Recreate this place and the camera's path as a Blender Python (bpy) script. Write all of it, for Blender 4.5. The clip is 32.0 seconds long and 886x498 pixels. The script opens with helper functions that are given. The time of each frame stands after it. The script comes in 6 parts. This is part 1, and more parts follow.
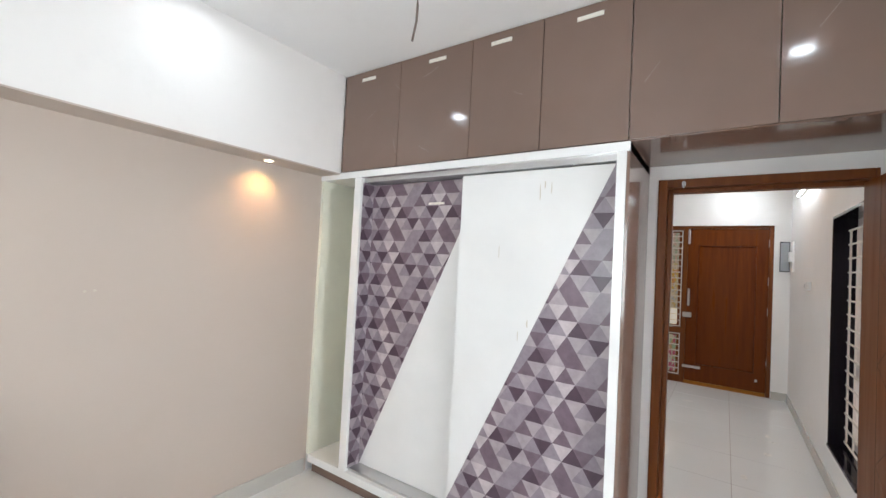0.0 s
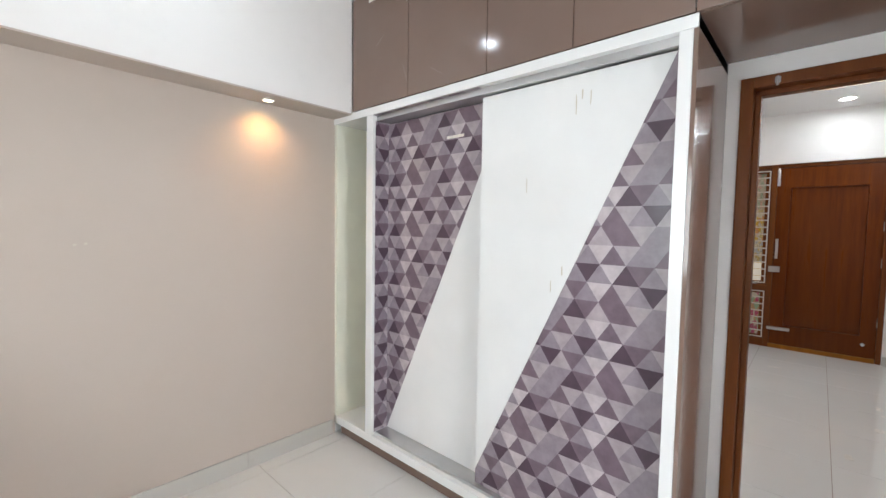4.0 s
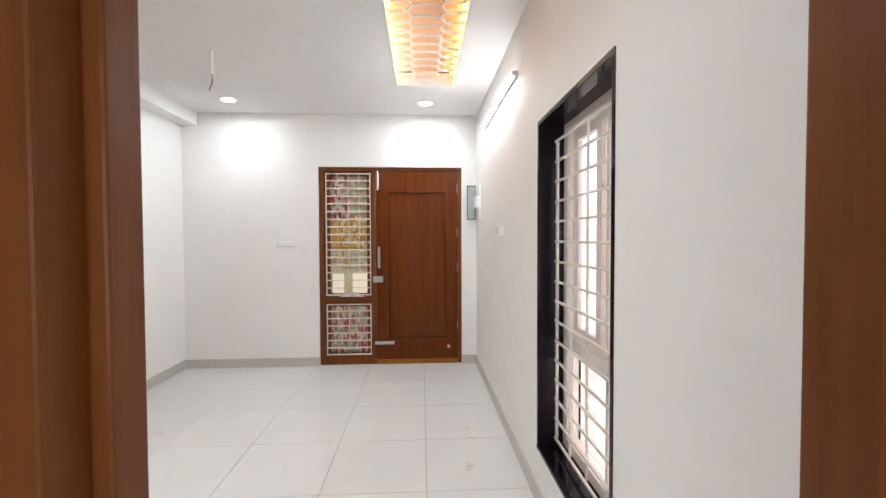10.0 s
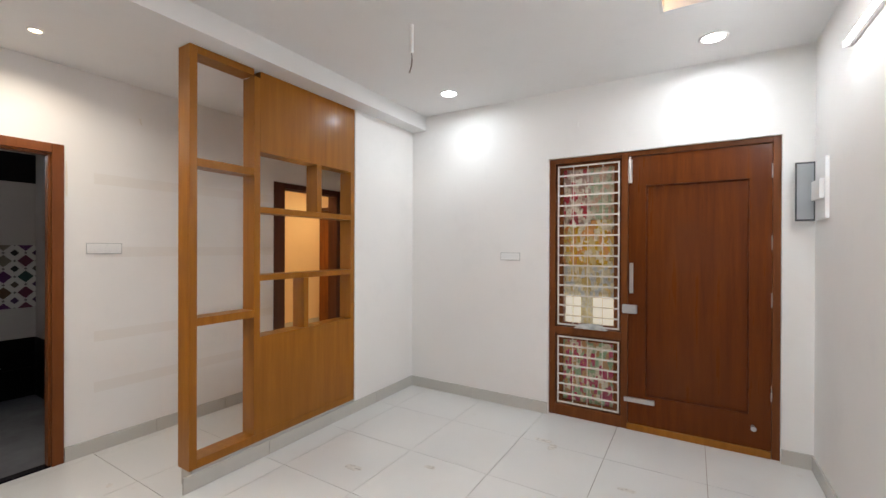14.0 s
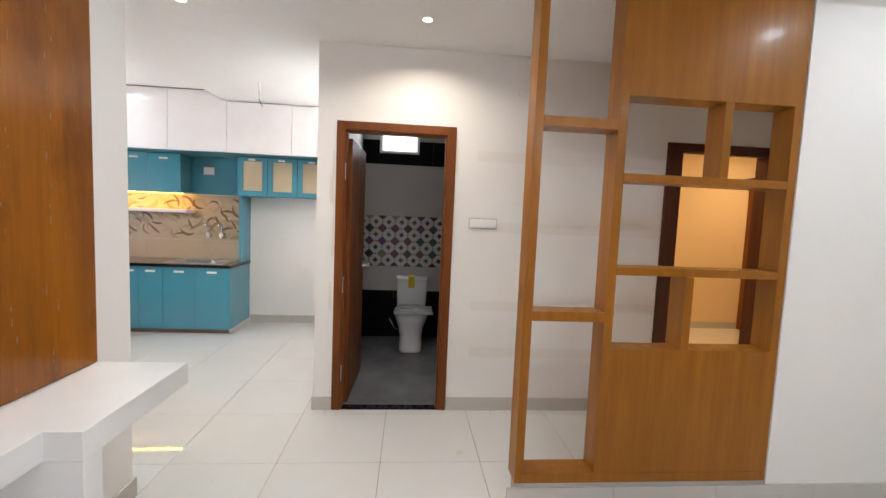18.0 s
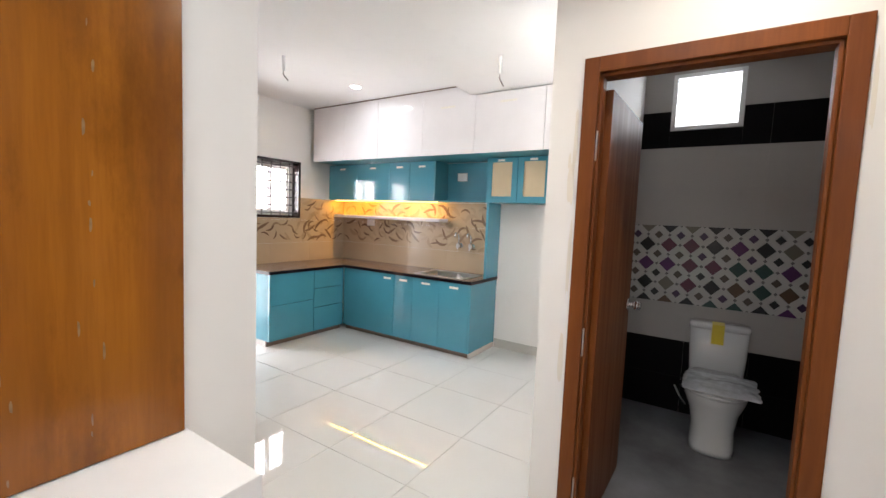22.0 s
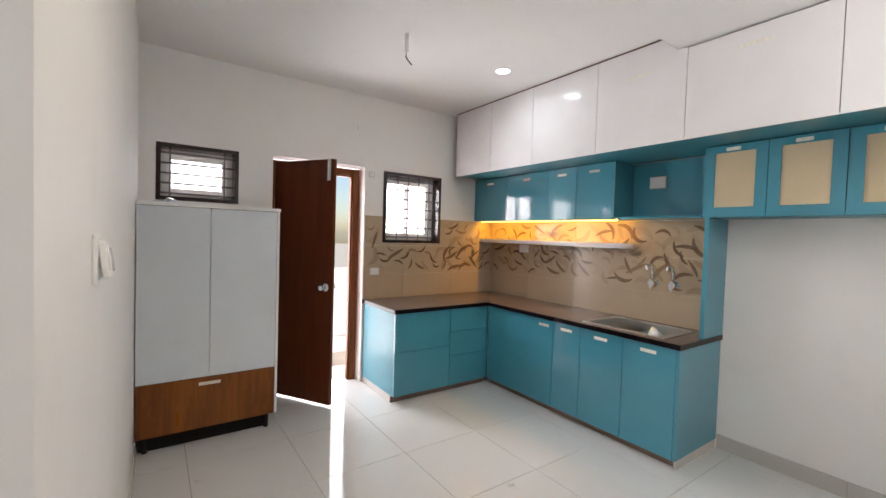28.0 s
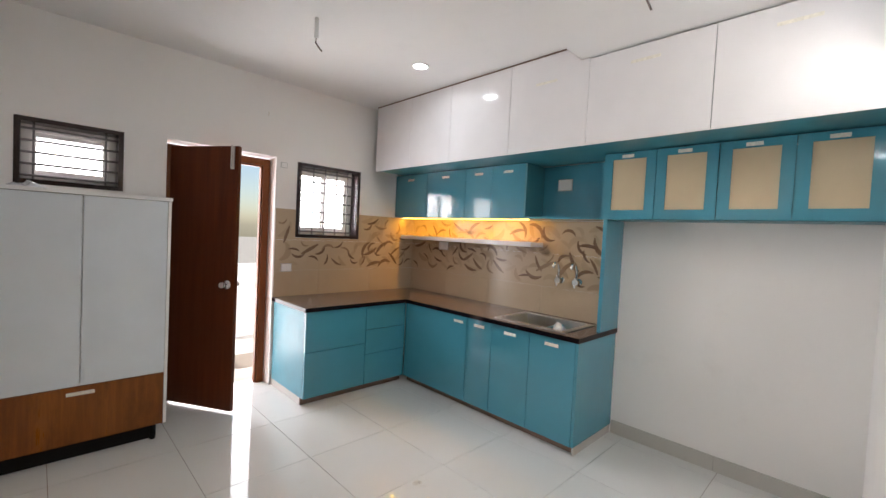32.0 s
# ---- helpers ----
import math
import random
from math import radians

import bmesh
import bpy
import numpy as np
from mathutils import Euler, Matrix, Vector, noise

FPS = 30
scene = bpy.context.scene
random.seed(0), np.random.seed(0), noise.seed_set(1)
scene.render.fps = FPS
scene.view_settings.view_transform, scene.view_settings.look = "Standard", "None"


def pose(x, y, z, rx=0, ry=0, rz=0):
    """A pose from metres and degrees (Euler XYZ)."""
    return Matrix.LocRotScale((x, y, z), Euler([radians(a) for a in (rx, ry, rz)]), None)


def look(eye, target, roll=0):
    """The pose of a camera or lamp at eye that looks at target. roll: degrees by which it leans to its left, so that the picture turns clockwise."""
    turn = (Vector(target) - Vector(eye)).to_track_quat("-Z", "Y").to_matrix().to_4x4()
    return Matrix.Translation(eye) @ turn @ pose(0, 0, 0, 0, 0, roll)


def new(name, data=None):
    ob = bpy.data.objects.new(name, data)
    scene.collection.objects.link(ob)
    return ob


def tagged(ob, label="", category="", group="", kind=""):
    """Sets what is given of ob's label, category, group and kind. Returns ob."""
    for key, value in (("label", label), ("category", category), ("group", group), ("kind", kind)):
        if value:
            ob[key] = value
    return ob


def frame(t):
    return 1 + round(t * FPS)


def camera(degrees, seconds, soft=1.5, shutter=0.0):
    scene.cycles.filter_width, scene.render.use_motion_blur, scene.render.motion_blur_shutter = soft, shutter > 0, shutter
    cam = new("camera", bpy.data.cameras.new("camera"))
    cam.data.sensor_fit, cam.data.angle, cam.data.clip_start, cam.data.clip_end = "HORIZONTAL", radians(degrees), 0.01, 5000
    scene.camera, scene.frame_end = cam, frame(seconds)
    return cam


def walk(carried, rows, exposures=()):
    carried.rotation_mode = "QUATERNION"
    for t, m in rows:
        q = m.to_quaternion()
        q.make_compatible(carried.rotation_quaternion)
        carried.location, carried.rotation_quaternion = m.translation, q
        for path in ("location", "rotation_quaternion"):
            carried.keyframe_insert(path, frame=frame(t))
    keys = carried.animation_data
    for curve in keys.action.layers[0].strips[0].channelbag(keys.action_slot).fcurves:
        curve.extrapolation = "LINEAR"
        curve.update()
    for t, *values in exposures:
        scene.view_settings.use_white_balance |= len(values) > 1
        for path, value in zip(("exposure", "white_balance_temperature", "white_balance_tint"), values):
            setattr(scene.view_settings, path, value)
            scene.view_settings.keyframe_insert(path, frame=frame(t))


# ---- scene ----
cam = camera(94.0, 32.0)
PATH = [
    (0, (0.138, 0.555, 1.554), (-0.993, 2.204, 1.61), 3.0),
    (0.5, (0.141, 0.557, 1.549), (-1.043, 2.168, 1.564), 2.7),
    (1, (0.15, 0.574, 1.525), (-1.144, 2.099, 1.503), 2.5),
    (1.5, (0.147, 0.564, 1.522), (-1.235, 2.007, 1.452), 1.9),
    (2, (0.133, 0.61, 1.504), (-1.359, 1.938, 1.401), 1.3),
    (2.5, (0.107, 0.652, 1.486), (-1.47, 1.875, 1.365), 0.8),
    (4.5, (0.094, 1.101, 1.426), (-0.988, 2.781, 1.331), 1.1),
    (5, (0.116, 1.231, 1.433), (-0.586, 3.102, 1.365), 1.2),
    (5.5, (0.112, 1.321, 1.46), (-0.267, 3.285, 1.417), 0.8),
    (6, (0.111, 1.432, 1.467), (0.001, 3.429, 1.433), 0.1),
    (6.5, (0.121, 1.553, 1.447), (0.157, 3.553, 1.403), -0.4),
    (7, (0.158, 1.728, 1.434), (0.264, 3.725, 1.391), -0.5),
    (7.5, (0.194, 1.886, 1.445), (0.32, 3.881, 1.394), -0.3),
    (8, (0.201, 2.051, 1.453), (0.33, 4.046, 1.399), -0.2),
    (8.5, (0.193, 2.211, 1.441), (0.331, 4.206, 1.405), -0.3),
    (9, (0.181, 2.395, 1.452), (0.352, 4.388, 1.417), -0.1),
    (9.5, (0.184, 2.537, 1.461), (0.334, 4.531, 1.408), -0.2),
    (10, (0.193, 2.708, 1.433), (0.297, 4.705, 1.381), -0.2),
    (10.5, (0.224, 2.877, 1.432), (0.257, 4.876, 1.376), -0.4),
    (11, (0.242, 3.047, 1.444), (0.191, 5.046, 1.384), -0.5),
    (11.5, (0.251, 3.173, 1.45), (0.104, 5.167, 1.394), -0.5),
    (12, (0.229, 3.334, 1.445), (-0.029, 5.317, 1.41), -0.5),
    (12.5, (0.214, 3.473, 1.46), (-0.184, 5.433, 1.425), -0.4),
    (13, (0.191, 3.59, 1.49), (-0.444, 5.486, 1.45), -0.3),
    (13.5, (0.139, 3.678, 1.468), (-0.676, 5.504, 1.445), -0.2),
    (14, (0.137, 3.803, 1.456), (-0.9, 5.513, 1.45), 0.2),
    (14.5, (0.156, 3.917, 1.478), (-1.076, 5.492, 1.465), 0.6),
    (15, (0.143, 4.018, 1.492), (-1.282, 5.421, 1.468), 1.0),
    (15.5, (0.122, 4.141, 1.494), (-1.473, 5.347, 1.456), 1.4),
    (17.5, (-0.291, 4.431, 1.48), (-2.251, 4.808, 1.349), 2.5),
    (18, (-0.42, 4.532, 1.48), (-2.407, 4.699, 1.325), 2.4),
    (18.5, (-0.529, 4.591, 1.472), (-2.522, 4.566, 1.3), 2.4),
    (19, (-0.699, 4.614, 1.446), (-2.678, 4.391, 1.26), 2.4),
    (19.5, (-0.87, 4.618, 1.453), (-2.819, 4.214, 1.261), 2.3),
    (20, (-1.043, 4.592, 1.46), (-2.948, 4.014, 1.264), 2.3),
    (20.5, (-1.2, 4.578, 1.454), (-3.048, 3.838, 1.264), 2.2),
    (21, (-1.386, 4.562, 1.45), (-3.177, 3.69, 1.273), 2.2),
    (21.5, (-1.531, 4.545, 1.467), (-3.265, 3.562, 1.3), 2.3),
    (22, (-1.692, 4.484, 1.46), (-3.368, 3.404, 1.306), 2.4),
    (22.5, (-1.837, 4.409, 1.445), (-3.462, 3.251, 1.308), 2.5),
    (23, (-1.981, 4.317, 1.45), (-3.554, 3.09, 1.312), 2.5),
    (23.5, (-2.081, 4.228, 1.443), (-3.611, 2.948, 1.303), 2.3),
    (24, (-2.221, 4.18, 1.433), (-3.707, 2.846, 1.319), 2.3),
    (24.5, (-2.345, 4.131, 1.451), (-3.8, 2.764, 1.343), 2.2),
    (25, (-2.433, 4.094, 1.452), (-3.86, 2.697, 1.354), 2.0),
    (25.5, (-2.495, 4.072, 1.459), (-3.886, 2.637, 1.373), 1.9),
    (27.5, (-2.611, 3.797, 1.46), (-3.815, 2.201, 1.394), 1.7),
    (28, (-2.623, 3.73, 1.457), (-3.772, 2.094, 1.393), 1.8),
    (28.5, (-2.635, 3.705, 1.455), (-3.728, 2.031, 1.398), 1.9),
    (29, (-2.655, 3.706, 1.461), (-3.716, 2.011, 1.405), 2.1),
    (29.5, (-2.675, 3.713, 1.464), (-3.744, 2.023, 1.408), 2.3),
    (30, (-2.699, 3.726, 1.463), (-3.831, 2.078, 1.408), 2.6),
    (30.5, (-2.717, 3.744, 1.463), (-3.909, 2.139, 1.407), 2.8),
    (31, (-2.733, 3.761, 1.462), (-4.004, 2.217, 1.405), 2.9),
    (31.5, (-2.743, 3.776, 1.464), (-4.079, 2.288, 1.403), 2.9),
    (32, (-2.749, 3.785, 1.465), (-4.151, 2.36, 1.396), 2.9),
]
walk(cam, [(t, look(eye, target, roll)) for t, eye, target, roll in PATH],
     [(0, 0.2), (2.5, 0.12), (4.5, 0.2), (6, 0.36), (7, 0.42), (8, 0.95), (9, 1.0), (10, 0.75), (11, 0.46), (12, 0.3), (13, 0.38), (14, 0.52), (15, 0.62), (18, 0.6), (20, 0.64), (23, 0.72), (24, 0.58), (25, 0.47), (28, 0.22), (30, 0.2), (32, 0.14)])

# ---- light ----
world = bpy.data.worlds.new("sky")
scene.world = world
world.use_nodes = True
sky = world.node_tree.nodes.new("ShaderNodeTexSky")
sky.sky_type = "NISHITA"
sky.sun_disc = False
sky.sun_elevation, sky.sun_rotation = radians(54), radians(256)
background = world.node_tree.nodes["Background"]
background.inputs["Strength"].default_value = 0.12
world.node_tree.links.new(sky.outputs["Color"], background.inputs["Color"])
sun = new("sun", bpy.data.lights.new("sun", "SUN"))
sun.data.energy, sun.data.angle, sun.data.color = 4.6, radians(0.6), (1.0, 0.95, 0.88)
sun.matrix_world = look((0, 0, 10), (0.97 * 5, 0.242 * 5, 10 - 6.88))


def area_lamp(name, eye, target, sx, sy, watts, colour=(1, 1, 1), shape="RECTANGLE", spread=180):
    data = bpy.data.lights.new(name, "AREA")
    data.shape, data.size, data.size_y, data.energy, data.color = shape, sx, sy, watts, colour
    data.spread = radians(spread)
    ob = new(name, data)
    ob.matrix_world = look(eye, target)
    return ob


COOL = (0.87, 0.945, 1.0)
ICE = (0.78, 0.90, 1.0)
WARM = (1.0, 0.66, 0.32)
KDAY = (1.0, 0.965, 0.99)
# Daylight at the openings.
area_lamp("daylight_hall", (1.12, 4.46, 1.2), (0, 4.46, 1.1), 1.8, 2.2, 9.5, (1.0, 0.87, 0.82))
area_lamp("daylight_bedroom", (1.12, 1.92, 1.2), (0, 1.92, 1.1), 1.8, 2.2, 84, (0.90, 0.95, 1.0))
# Added lamp at an unseen south opening, to brighten the wardrobe front.
area_lamp("daylight_bedroom", (-0.7, -1.2, 1.6), (-0.7, 3, 1.4), 1.8, 1.6, 74, (0.84, 0.94, 1.0))
area_lamp("daylight_window", (-4.84, -0.27, 1.72), (-4.84, 2, 1.3), 0.95, 0.95, 20, KDAY, spread=125)
area_lamp("daylight_window", (-2.91, -0.27, 1.87), (-2.91, 2, 1.3), 1.0, 0.9, 18, KDAY)
area_lamp("daylight_door", (-4.2, -0.55, 1.2), (-4.2, 2, 1.1), 1.8, 2.4, 92, KDAY)
area_lamp("daylight_toilet", (-5.56, 4.39, 2.41), (-4, 4.45, 1.6), 0.42, 0.38, 2.9, (0.98, 0.985, 1.0))
area_lamp("daylight_porch", (-0.63, 7.66, 1.2), (-0.63, 5, 1.1), 0.5, 2.0, 1.3, (1.0, 0.9, 0.68))

# ---- materials ----


def shader(name):
    m = bpy.data.materials.new(name)
    m.use_nodes = True
    t = m.node_tree
    return m, t, t.nodes["Principled BSDF"]


def node(t, kind, **values):
    n = t.nodes.new(kind)
    for key, value in values.items():
        n.inputs[key].default_value = value
    return n


def coords(t, scale=(1, 1, 1), turn=(0, 0, 0)):
    c = t.nodes.new("ShaderNodeTexCoord")
    m = t.nodes.new("ShaderNodeMapping")
    m.inputs["Scale"].default_value, m.inputs["Rotation"].default_value = scale, [radians(a) for a in turn]
    t.links.new(c.outputs["Object"], m.inputs["Vector"])
    return m.outputs["Vector"]


def ramp(t, fac, stops, kind="LINEAR"):
    r = t.nodes.new("ShaderNodeValToRGB")
    r.color_ramp.interpolation = kind
    while len(r.color_ramp.elements) < len(stops):
        r.color_ramp.elements.new(0.5)
    for e, (p, c) in zip(r.color_ramp.elements, stops):
        e.position, e.color = p, (*c, 1)
    t.links.new(fac, r.inputs["Fac"])
    return r.outputs["Color"]


def noise_of(t, vector, scale, detail=4.0, rough=0.55):
    n = node(t, "ShaderNodeTexNoise", Scale=scale, Detail=detail, Roughness=rough)
    t.links.new(vector, n.inputs["Vector"])
    return n.outputs["Fac"]


def mixed(t, a, b, fac, kind="MIX"):
    m = t.nodes.new("ShaderNodeMix")
    m.data_type, m.blend_type = "RGBA", kind
    for value, socket in ((a, m.inputs[6]), (b, m.inputs[7]), (fac, m.inputs[0])):
        if isinstance(value, bpy.types.NodeSocket):
            t.links.new(value, socket)
        else:
            socket.default_value = (*value, 1) if isinstance(value, tuple) else value
    return m.outputs[2]


def bump(t, p, height, strength, distance=0.002):
    b = node(t, "ShaderNodeBump", Strength=strength, Distance=distance)
    t.links.new(height, b.inputs["Height"])
    t.links.new(b.outputs["Normal"], p.inputs["Normal"])


def plain(name, colour, rough=0.5, metal=0.0, vary=0.06, scale=3.0, relief=0.05, fine=140.0, spec=0.5, coat=0.0, smudge=0.08):
    """A painted, moulded or metal surface: faint patches, fine grain, smudged gloss."""
    m, t, p = shader(name)
    v = coords(t)
    big = noise_of(t, v, scale)
    small = noise_of(t, v, fine, 2)
    dark = tuple(c * (1 - 2 * vary) for c in colour)
    lite = tuple(min(1, c * (1 + vary)) for c in colour)
    c = ramp(t, big, [(0.3, dark), (0.7, lite)])
    c = mixed(t, c, tuple(x * 0.9 for x in colour), mixed(t, (0, 0, 0), (vary,) * 3, small))
    t.links.new(c, p.inputs["Base Color"])
    t.links.new(ramp(t, big, [(0.2, (max(0.02, rough - smudge),) * 3), (0.8, (rough + smudge,) * 3)]), p.inputs["Roughness"])
    p.inputs["Metallic"].default_value = metal
    p.inputs["Specular IOR Level"].default_value = spec
    p.inputs["Coat Weight"].default_value = coat
    p.inputs["Coat Roughness"].default_value = 0.06
    if relief:
        bump(t, p, small, relief, 0.001)
    return m


def wooden(name, light, dark, rough=0.35, scale=1.0, along="z", coat=0.2, knots=0.0, spec=0.32):
    m, t, p = shader(name)
    s = {"z": (9, 9, 0.55), "x": (0.55, 9, 9), "y": (9, 0.55, 9)}[along]
    v = coords(t, tuple(a * scale for a in s))
    grain = noise_of(t, v, 2.2, 8, 0.62)
    fine = noise_of(t, coords(t, tuple(a * scale * 7 for a in s)), 3.0, 3)
    broad = noise_of(t, coords(t), 1.1, 2)
    c = ramp(t, grain, [(0.28, dark), (0.52, tuple((a + b) / 2 for a, b in zip(light, dark))), (0.72, light)])
    c = mixed(t, c, dark, ramp(t, fine, [(0.45, (0, 0, 0)), (0.75, (0.35,) * 3)]))
    c = mixed(t, c, tuple(a * 0.62 for a in light), ramp(t, broad, [(0.35, (0, 0, 0)), (0.72, (0.75,) * 3)]))
    if knots:
        cloud = noise_of(t, coords(t, (2.2, 2.2, 0.7)), 2.6, 7, 0.7)
        c = mixed(t, c, tuple(a * 0.75 for a in dark), ramp(t, cloud, [(0.48, (0, 0, 0)), (0.72, (0.85,) * 3)]))
        k = node(t, "ShaderNodeTexVoronoi", Scale=2.4)
        t.links.new(coords(t, (1, 1, 0.6)), k.inputs["Vector"])
        c = mixed(t, c, tuple(a * 0.3 for a in dark), ramp(t, k.outputs["Distance"], [(0.02, (knots,) * 3), (0.07, (0, 0, 0))]))
    t.links.new(c, p.inputs["Base Color"])
    t.links.new(ramp(t, grain, [(0.3, (rough + 0.1,) * 3), (0.7, (rough - 0.05,) * 3)]), p.inputs["Roughness"])
    p.inputs["Coat Weight"].default_value = coat
    p.inputs["Coat Roughness"].default_value = 0.12
    p.inputs["Specular IOR Level"].default_value = spec
    bump(t, p, fine, 0.12, 0.0006)
    return m


def wall_paint(name, colour, stain=0.05, patch=None):
    """Rolled emulsion over plaster: broad unevenness, rub marks, orange-peel relief."""
    m, t, p = shader(name)
    v = coords(t)
    broad, mid, fine = noise_of(t, v, 0.7, 3), noise_of(t, v, 4.0, 6, 0.65), noise_of(t, v, 160, 2)
    c = ramp(t, broad, [(0.3, tuple(a * (1 - stain) for a in colour)), (0.7, colour)])
    c = mixed(t, c, patch or tuple(a * 0.86 for a in colour), ramp(t, mid, [(0.56, (0, 0, 0)), (0.8, (0.35,) * 3)]))
    t.links.new(c, p.inputs["Base Color"])
    t.links.new(ramp(t, mid, [(0.3, (0.5,) * 3), (0.7, (0.68,) * 3)]), p.inputs["Roughness"])
    p.inputs["Specular IOR Level"].default_value = 0.35
    bump(t, p, fine, 0.12, 0.0008)
    return m


def glossy_tile(name, colour, rough=0.06, vein=0.06, spec=0.55):
    m, t, p = shader(name)
    v = coords(t)
    info = t.nodes.new("ShaderNodeObjectInfo")
    broad, cloud = noise_of(t, v, 1.6, 6, 0.6), noise_of(t, v, 9, 5, 0.6)
    c = ramp(t, broad, [(0.3, tuple(a * (1 - vein) for a in colour)), (0.7, colour)])
    c = mixed(t, c, tuple(a * 0.93 for a in colour), ramp(t, info.outputs["Random"], [(0.0, (0, 0, 0)), (1.0, (0.5,) * 3)]))
    c = mixed(t, c, tuple(a * b for a, b in zip(colour, (0.72, 0.66, 0.58))), ramp(t, cloud, [(0.66, (0, 0, 0)), (0.86, (0.5,) * 3)]))
    t.links.new(c, p.inputs["Base Color"])
    t.links.new(ramp(t, cloud, [(0.35, (rough,) * 3), (0.75, (rough + 0.035,) * 3)]), p.inputs["Roughness"])
    p.inputs["Specular IOR Level"].default_value = spec
    bump(t, p, broad, 0.005, 0.002)
    return m


def island_tones(name, stops, rough=0.35, streak=0.35, per_object=False):
    """Printed pieces, each with a tone of its own and a brushed streak through it."""
    m, t, p = shader(name)
    g = t.nodes.new("ShaderNodeObjectInfo" if per_object else "ShaderNodeNewGeometry")
    c = ramp(t, g.outputs["Random" if per_object else "Random Per Island"], stops, "CONSTANT")
    s = noise_of(t, coords(t, (4, 4, 26)), 3.0, 6, 0.7)
    c = mixed(t, c, (0.30, 0.26, 0.29), ramp(t, s, [(0.42, (0, 0, 0)), (0.8, (streak,) * 3)]))
    t.links.new(c, p.inputs["Base Color"])
    p.inputs["Roughness"].default_value = rough
    p.inputs["Coat Weight"].default_value = 0.1
    return m


def glowing(name, colour, strength):
    m, t, p = shader(name)
    p.inputs["Base Color"].default_value = (*colour, 1)
    p.inputs["Emission Color"].default_value = (*colour, 1)
    p.inputs["Emission Strength"].default_value = strength
    return m


def glass(name, tint=(1, 1, 1), rough=0.0):
    m, t, p = shader(name)
    p.inputs["Base Color"].default_value = (*tint, 1)
    p.inputs["Roughness"].default_value = rough
    p.inputs["Transmission Weight"].default_value = 1.0
    p.inputs["IOR"].default_value = 1.45
    return m


WHITE = wall_paint("white_emulsion", (0.865, 0.843, 0.822))
BEIGE = wall_paint("beige_emulsion", (0.545, 0.465, 0.405), 0.06, (0.50, 0.42, 0.355))
CEIL = wall_paint("ceiling_white", (0.81, 0.80, 0.79), 0.03)
PEACH = wall_paint("peach_emulsion", (0.80, 0.62, 0.40), 0.05)
TILE = glossy_tile("floor_tile", (0.72, 0.715, 0.70), 0.015)
GROUT = plain("grout", (0.27, 0.225, 0.185), 0.8)
SKIRT = glossy_tile("skirting_tile", (0.56, 0.54, 0.50), 0.18)
TEAK = wooden("polished_teak", (0.19, 0.046, 0.006), (0.085, 0.017, 0.003), 0.30, coat=0.03, spec=0.14)
FRAME = wooden("frame_teak", (0.225, 0.066, 0.013), (0.125, 0.033, 0.007), 0.42, coat=0.02, spec=0.22)
OAK = wooden("honey_laminate", (0.42, 0.160, 0.016), (0.25, 0.085, 0.008), 0.32, coat=0.08, spec=0.25)
OAKTV = wooden("amber_panel", (0.41, 0.142, 0.015), (0.20, 0.06, 0.008), 0.18, 0.45, coat=0.25, knots=0.7)
DARKWOOD = wooden("dark_frame_wood", (0.105, 0.026, 0.012), (0.05, 0.012, 0.006), 0.4)
BROWN = plain("brown_gloss_laminate", (0.205, 0.135, 0.107), 0.15, vary=0.05, scale=1.5, relief=0.0, spec=0.4, coat=0.45, smudge=0.05)
LAMWHITE = plain("white_laminate", (0.86, 0.86, 0.85), 0.15, vary=0.02, relief=0.0, coat=0.15)
GLOSSWHITE = plain("gloss_white_laminate", (0.81, 0.79, 0.80), 0.14, vary=0.02, relief=0.0, spec=0.4, coat=0.35)
GREYWHITE = plain("grey_white_acrylic", (0.68, 0.73, 0.78), 0.12, vary=0.03, relief=0.0, coat=0.6)
TEAL = plain("teal_acrylic", (0.06, 0.275, 0.37), 0.13, vary=0.03, relief=0.0, coat=0.7)
TEALDARK = plain("teal_carcass", (0.05, 0.22, 0.27), 0.35, vary=0.05, relief=0.0)
# Paler, rougher teal for the drawer unit beside the back door.
TEALPALE = plain("pale_matt_teal_board", (0.10, 0.33, 0.42), 0.38, vary=0.06, scale=5, relief=0.0, spec=0.25, smudge=0.1)
TAPE = plain("masking_tape", (0.82, 0.78, 0.70), 0.6, vary=0.08, scale=60)
GRANITE = plain("black_granite", (0.008, 0.006, 0.009), 0.03, vary=0.1, scale=80, relief=0.0, spec=0.16, smudge=0.005)
SLAB = plain("brown_granite_slab", (0.135, 0.098, 0.088), 0.24, vary=0.30, scale=90, relief=0.0, coat=0.4)
QUARTZ = plain("white_quartz", (0.89, 0.89, 0.90), 0.10, vary=0.02, relief=0.0, coat=0.4)
GRILLE = plain("cream_enamel", (0.78, 0.73, 0.66), 0.35)
UPVC = plain("window_upvc", (0.78, 0.72, 0.68), 0.35)
CHROME = plain("chrome", (0.88, 0.88, 0.89), 0.16, 1.0, vary=0.02, relief=0.0, smudge=0.04)
STEEL = plain("brushed_steel", (0.62, 0.62, 0.62), 0.32, 1.0, vary=0.06)
PLASTIC = plain("white_plastic", (0.85, 0.845, 0.83), 0.3, vary=0.03, relief=0.0)
SEAM = plain("shadow_gap", (0.06, 0.05, 0.05), 0.8, vary=0.0, relief=0.0)
WIRE = plain("grey_brown_wire", (0.16, 0.12, 0.10), 0.6, relief=0.0)
LEGSHADE = plain("black_leg_and_shade", (0.012, 0.011, 0.011), 0.7, vary=0.0, relief=0.0, spec=0.1)
CERAMIC = plain("sanitary_ceramic", (0.82, 0.82, 0.82), 0.07, vary=0.01, relief=0.0, coat=0.8)
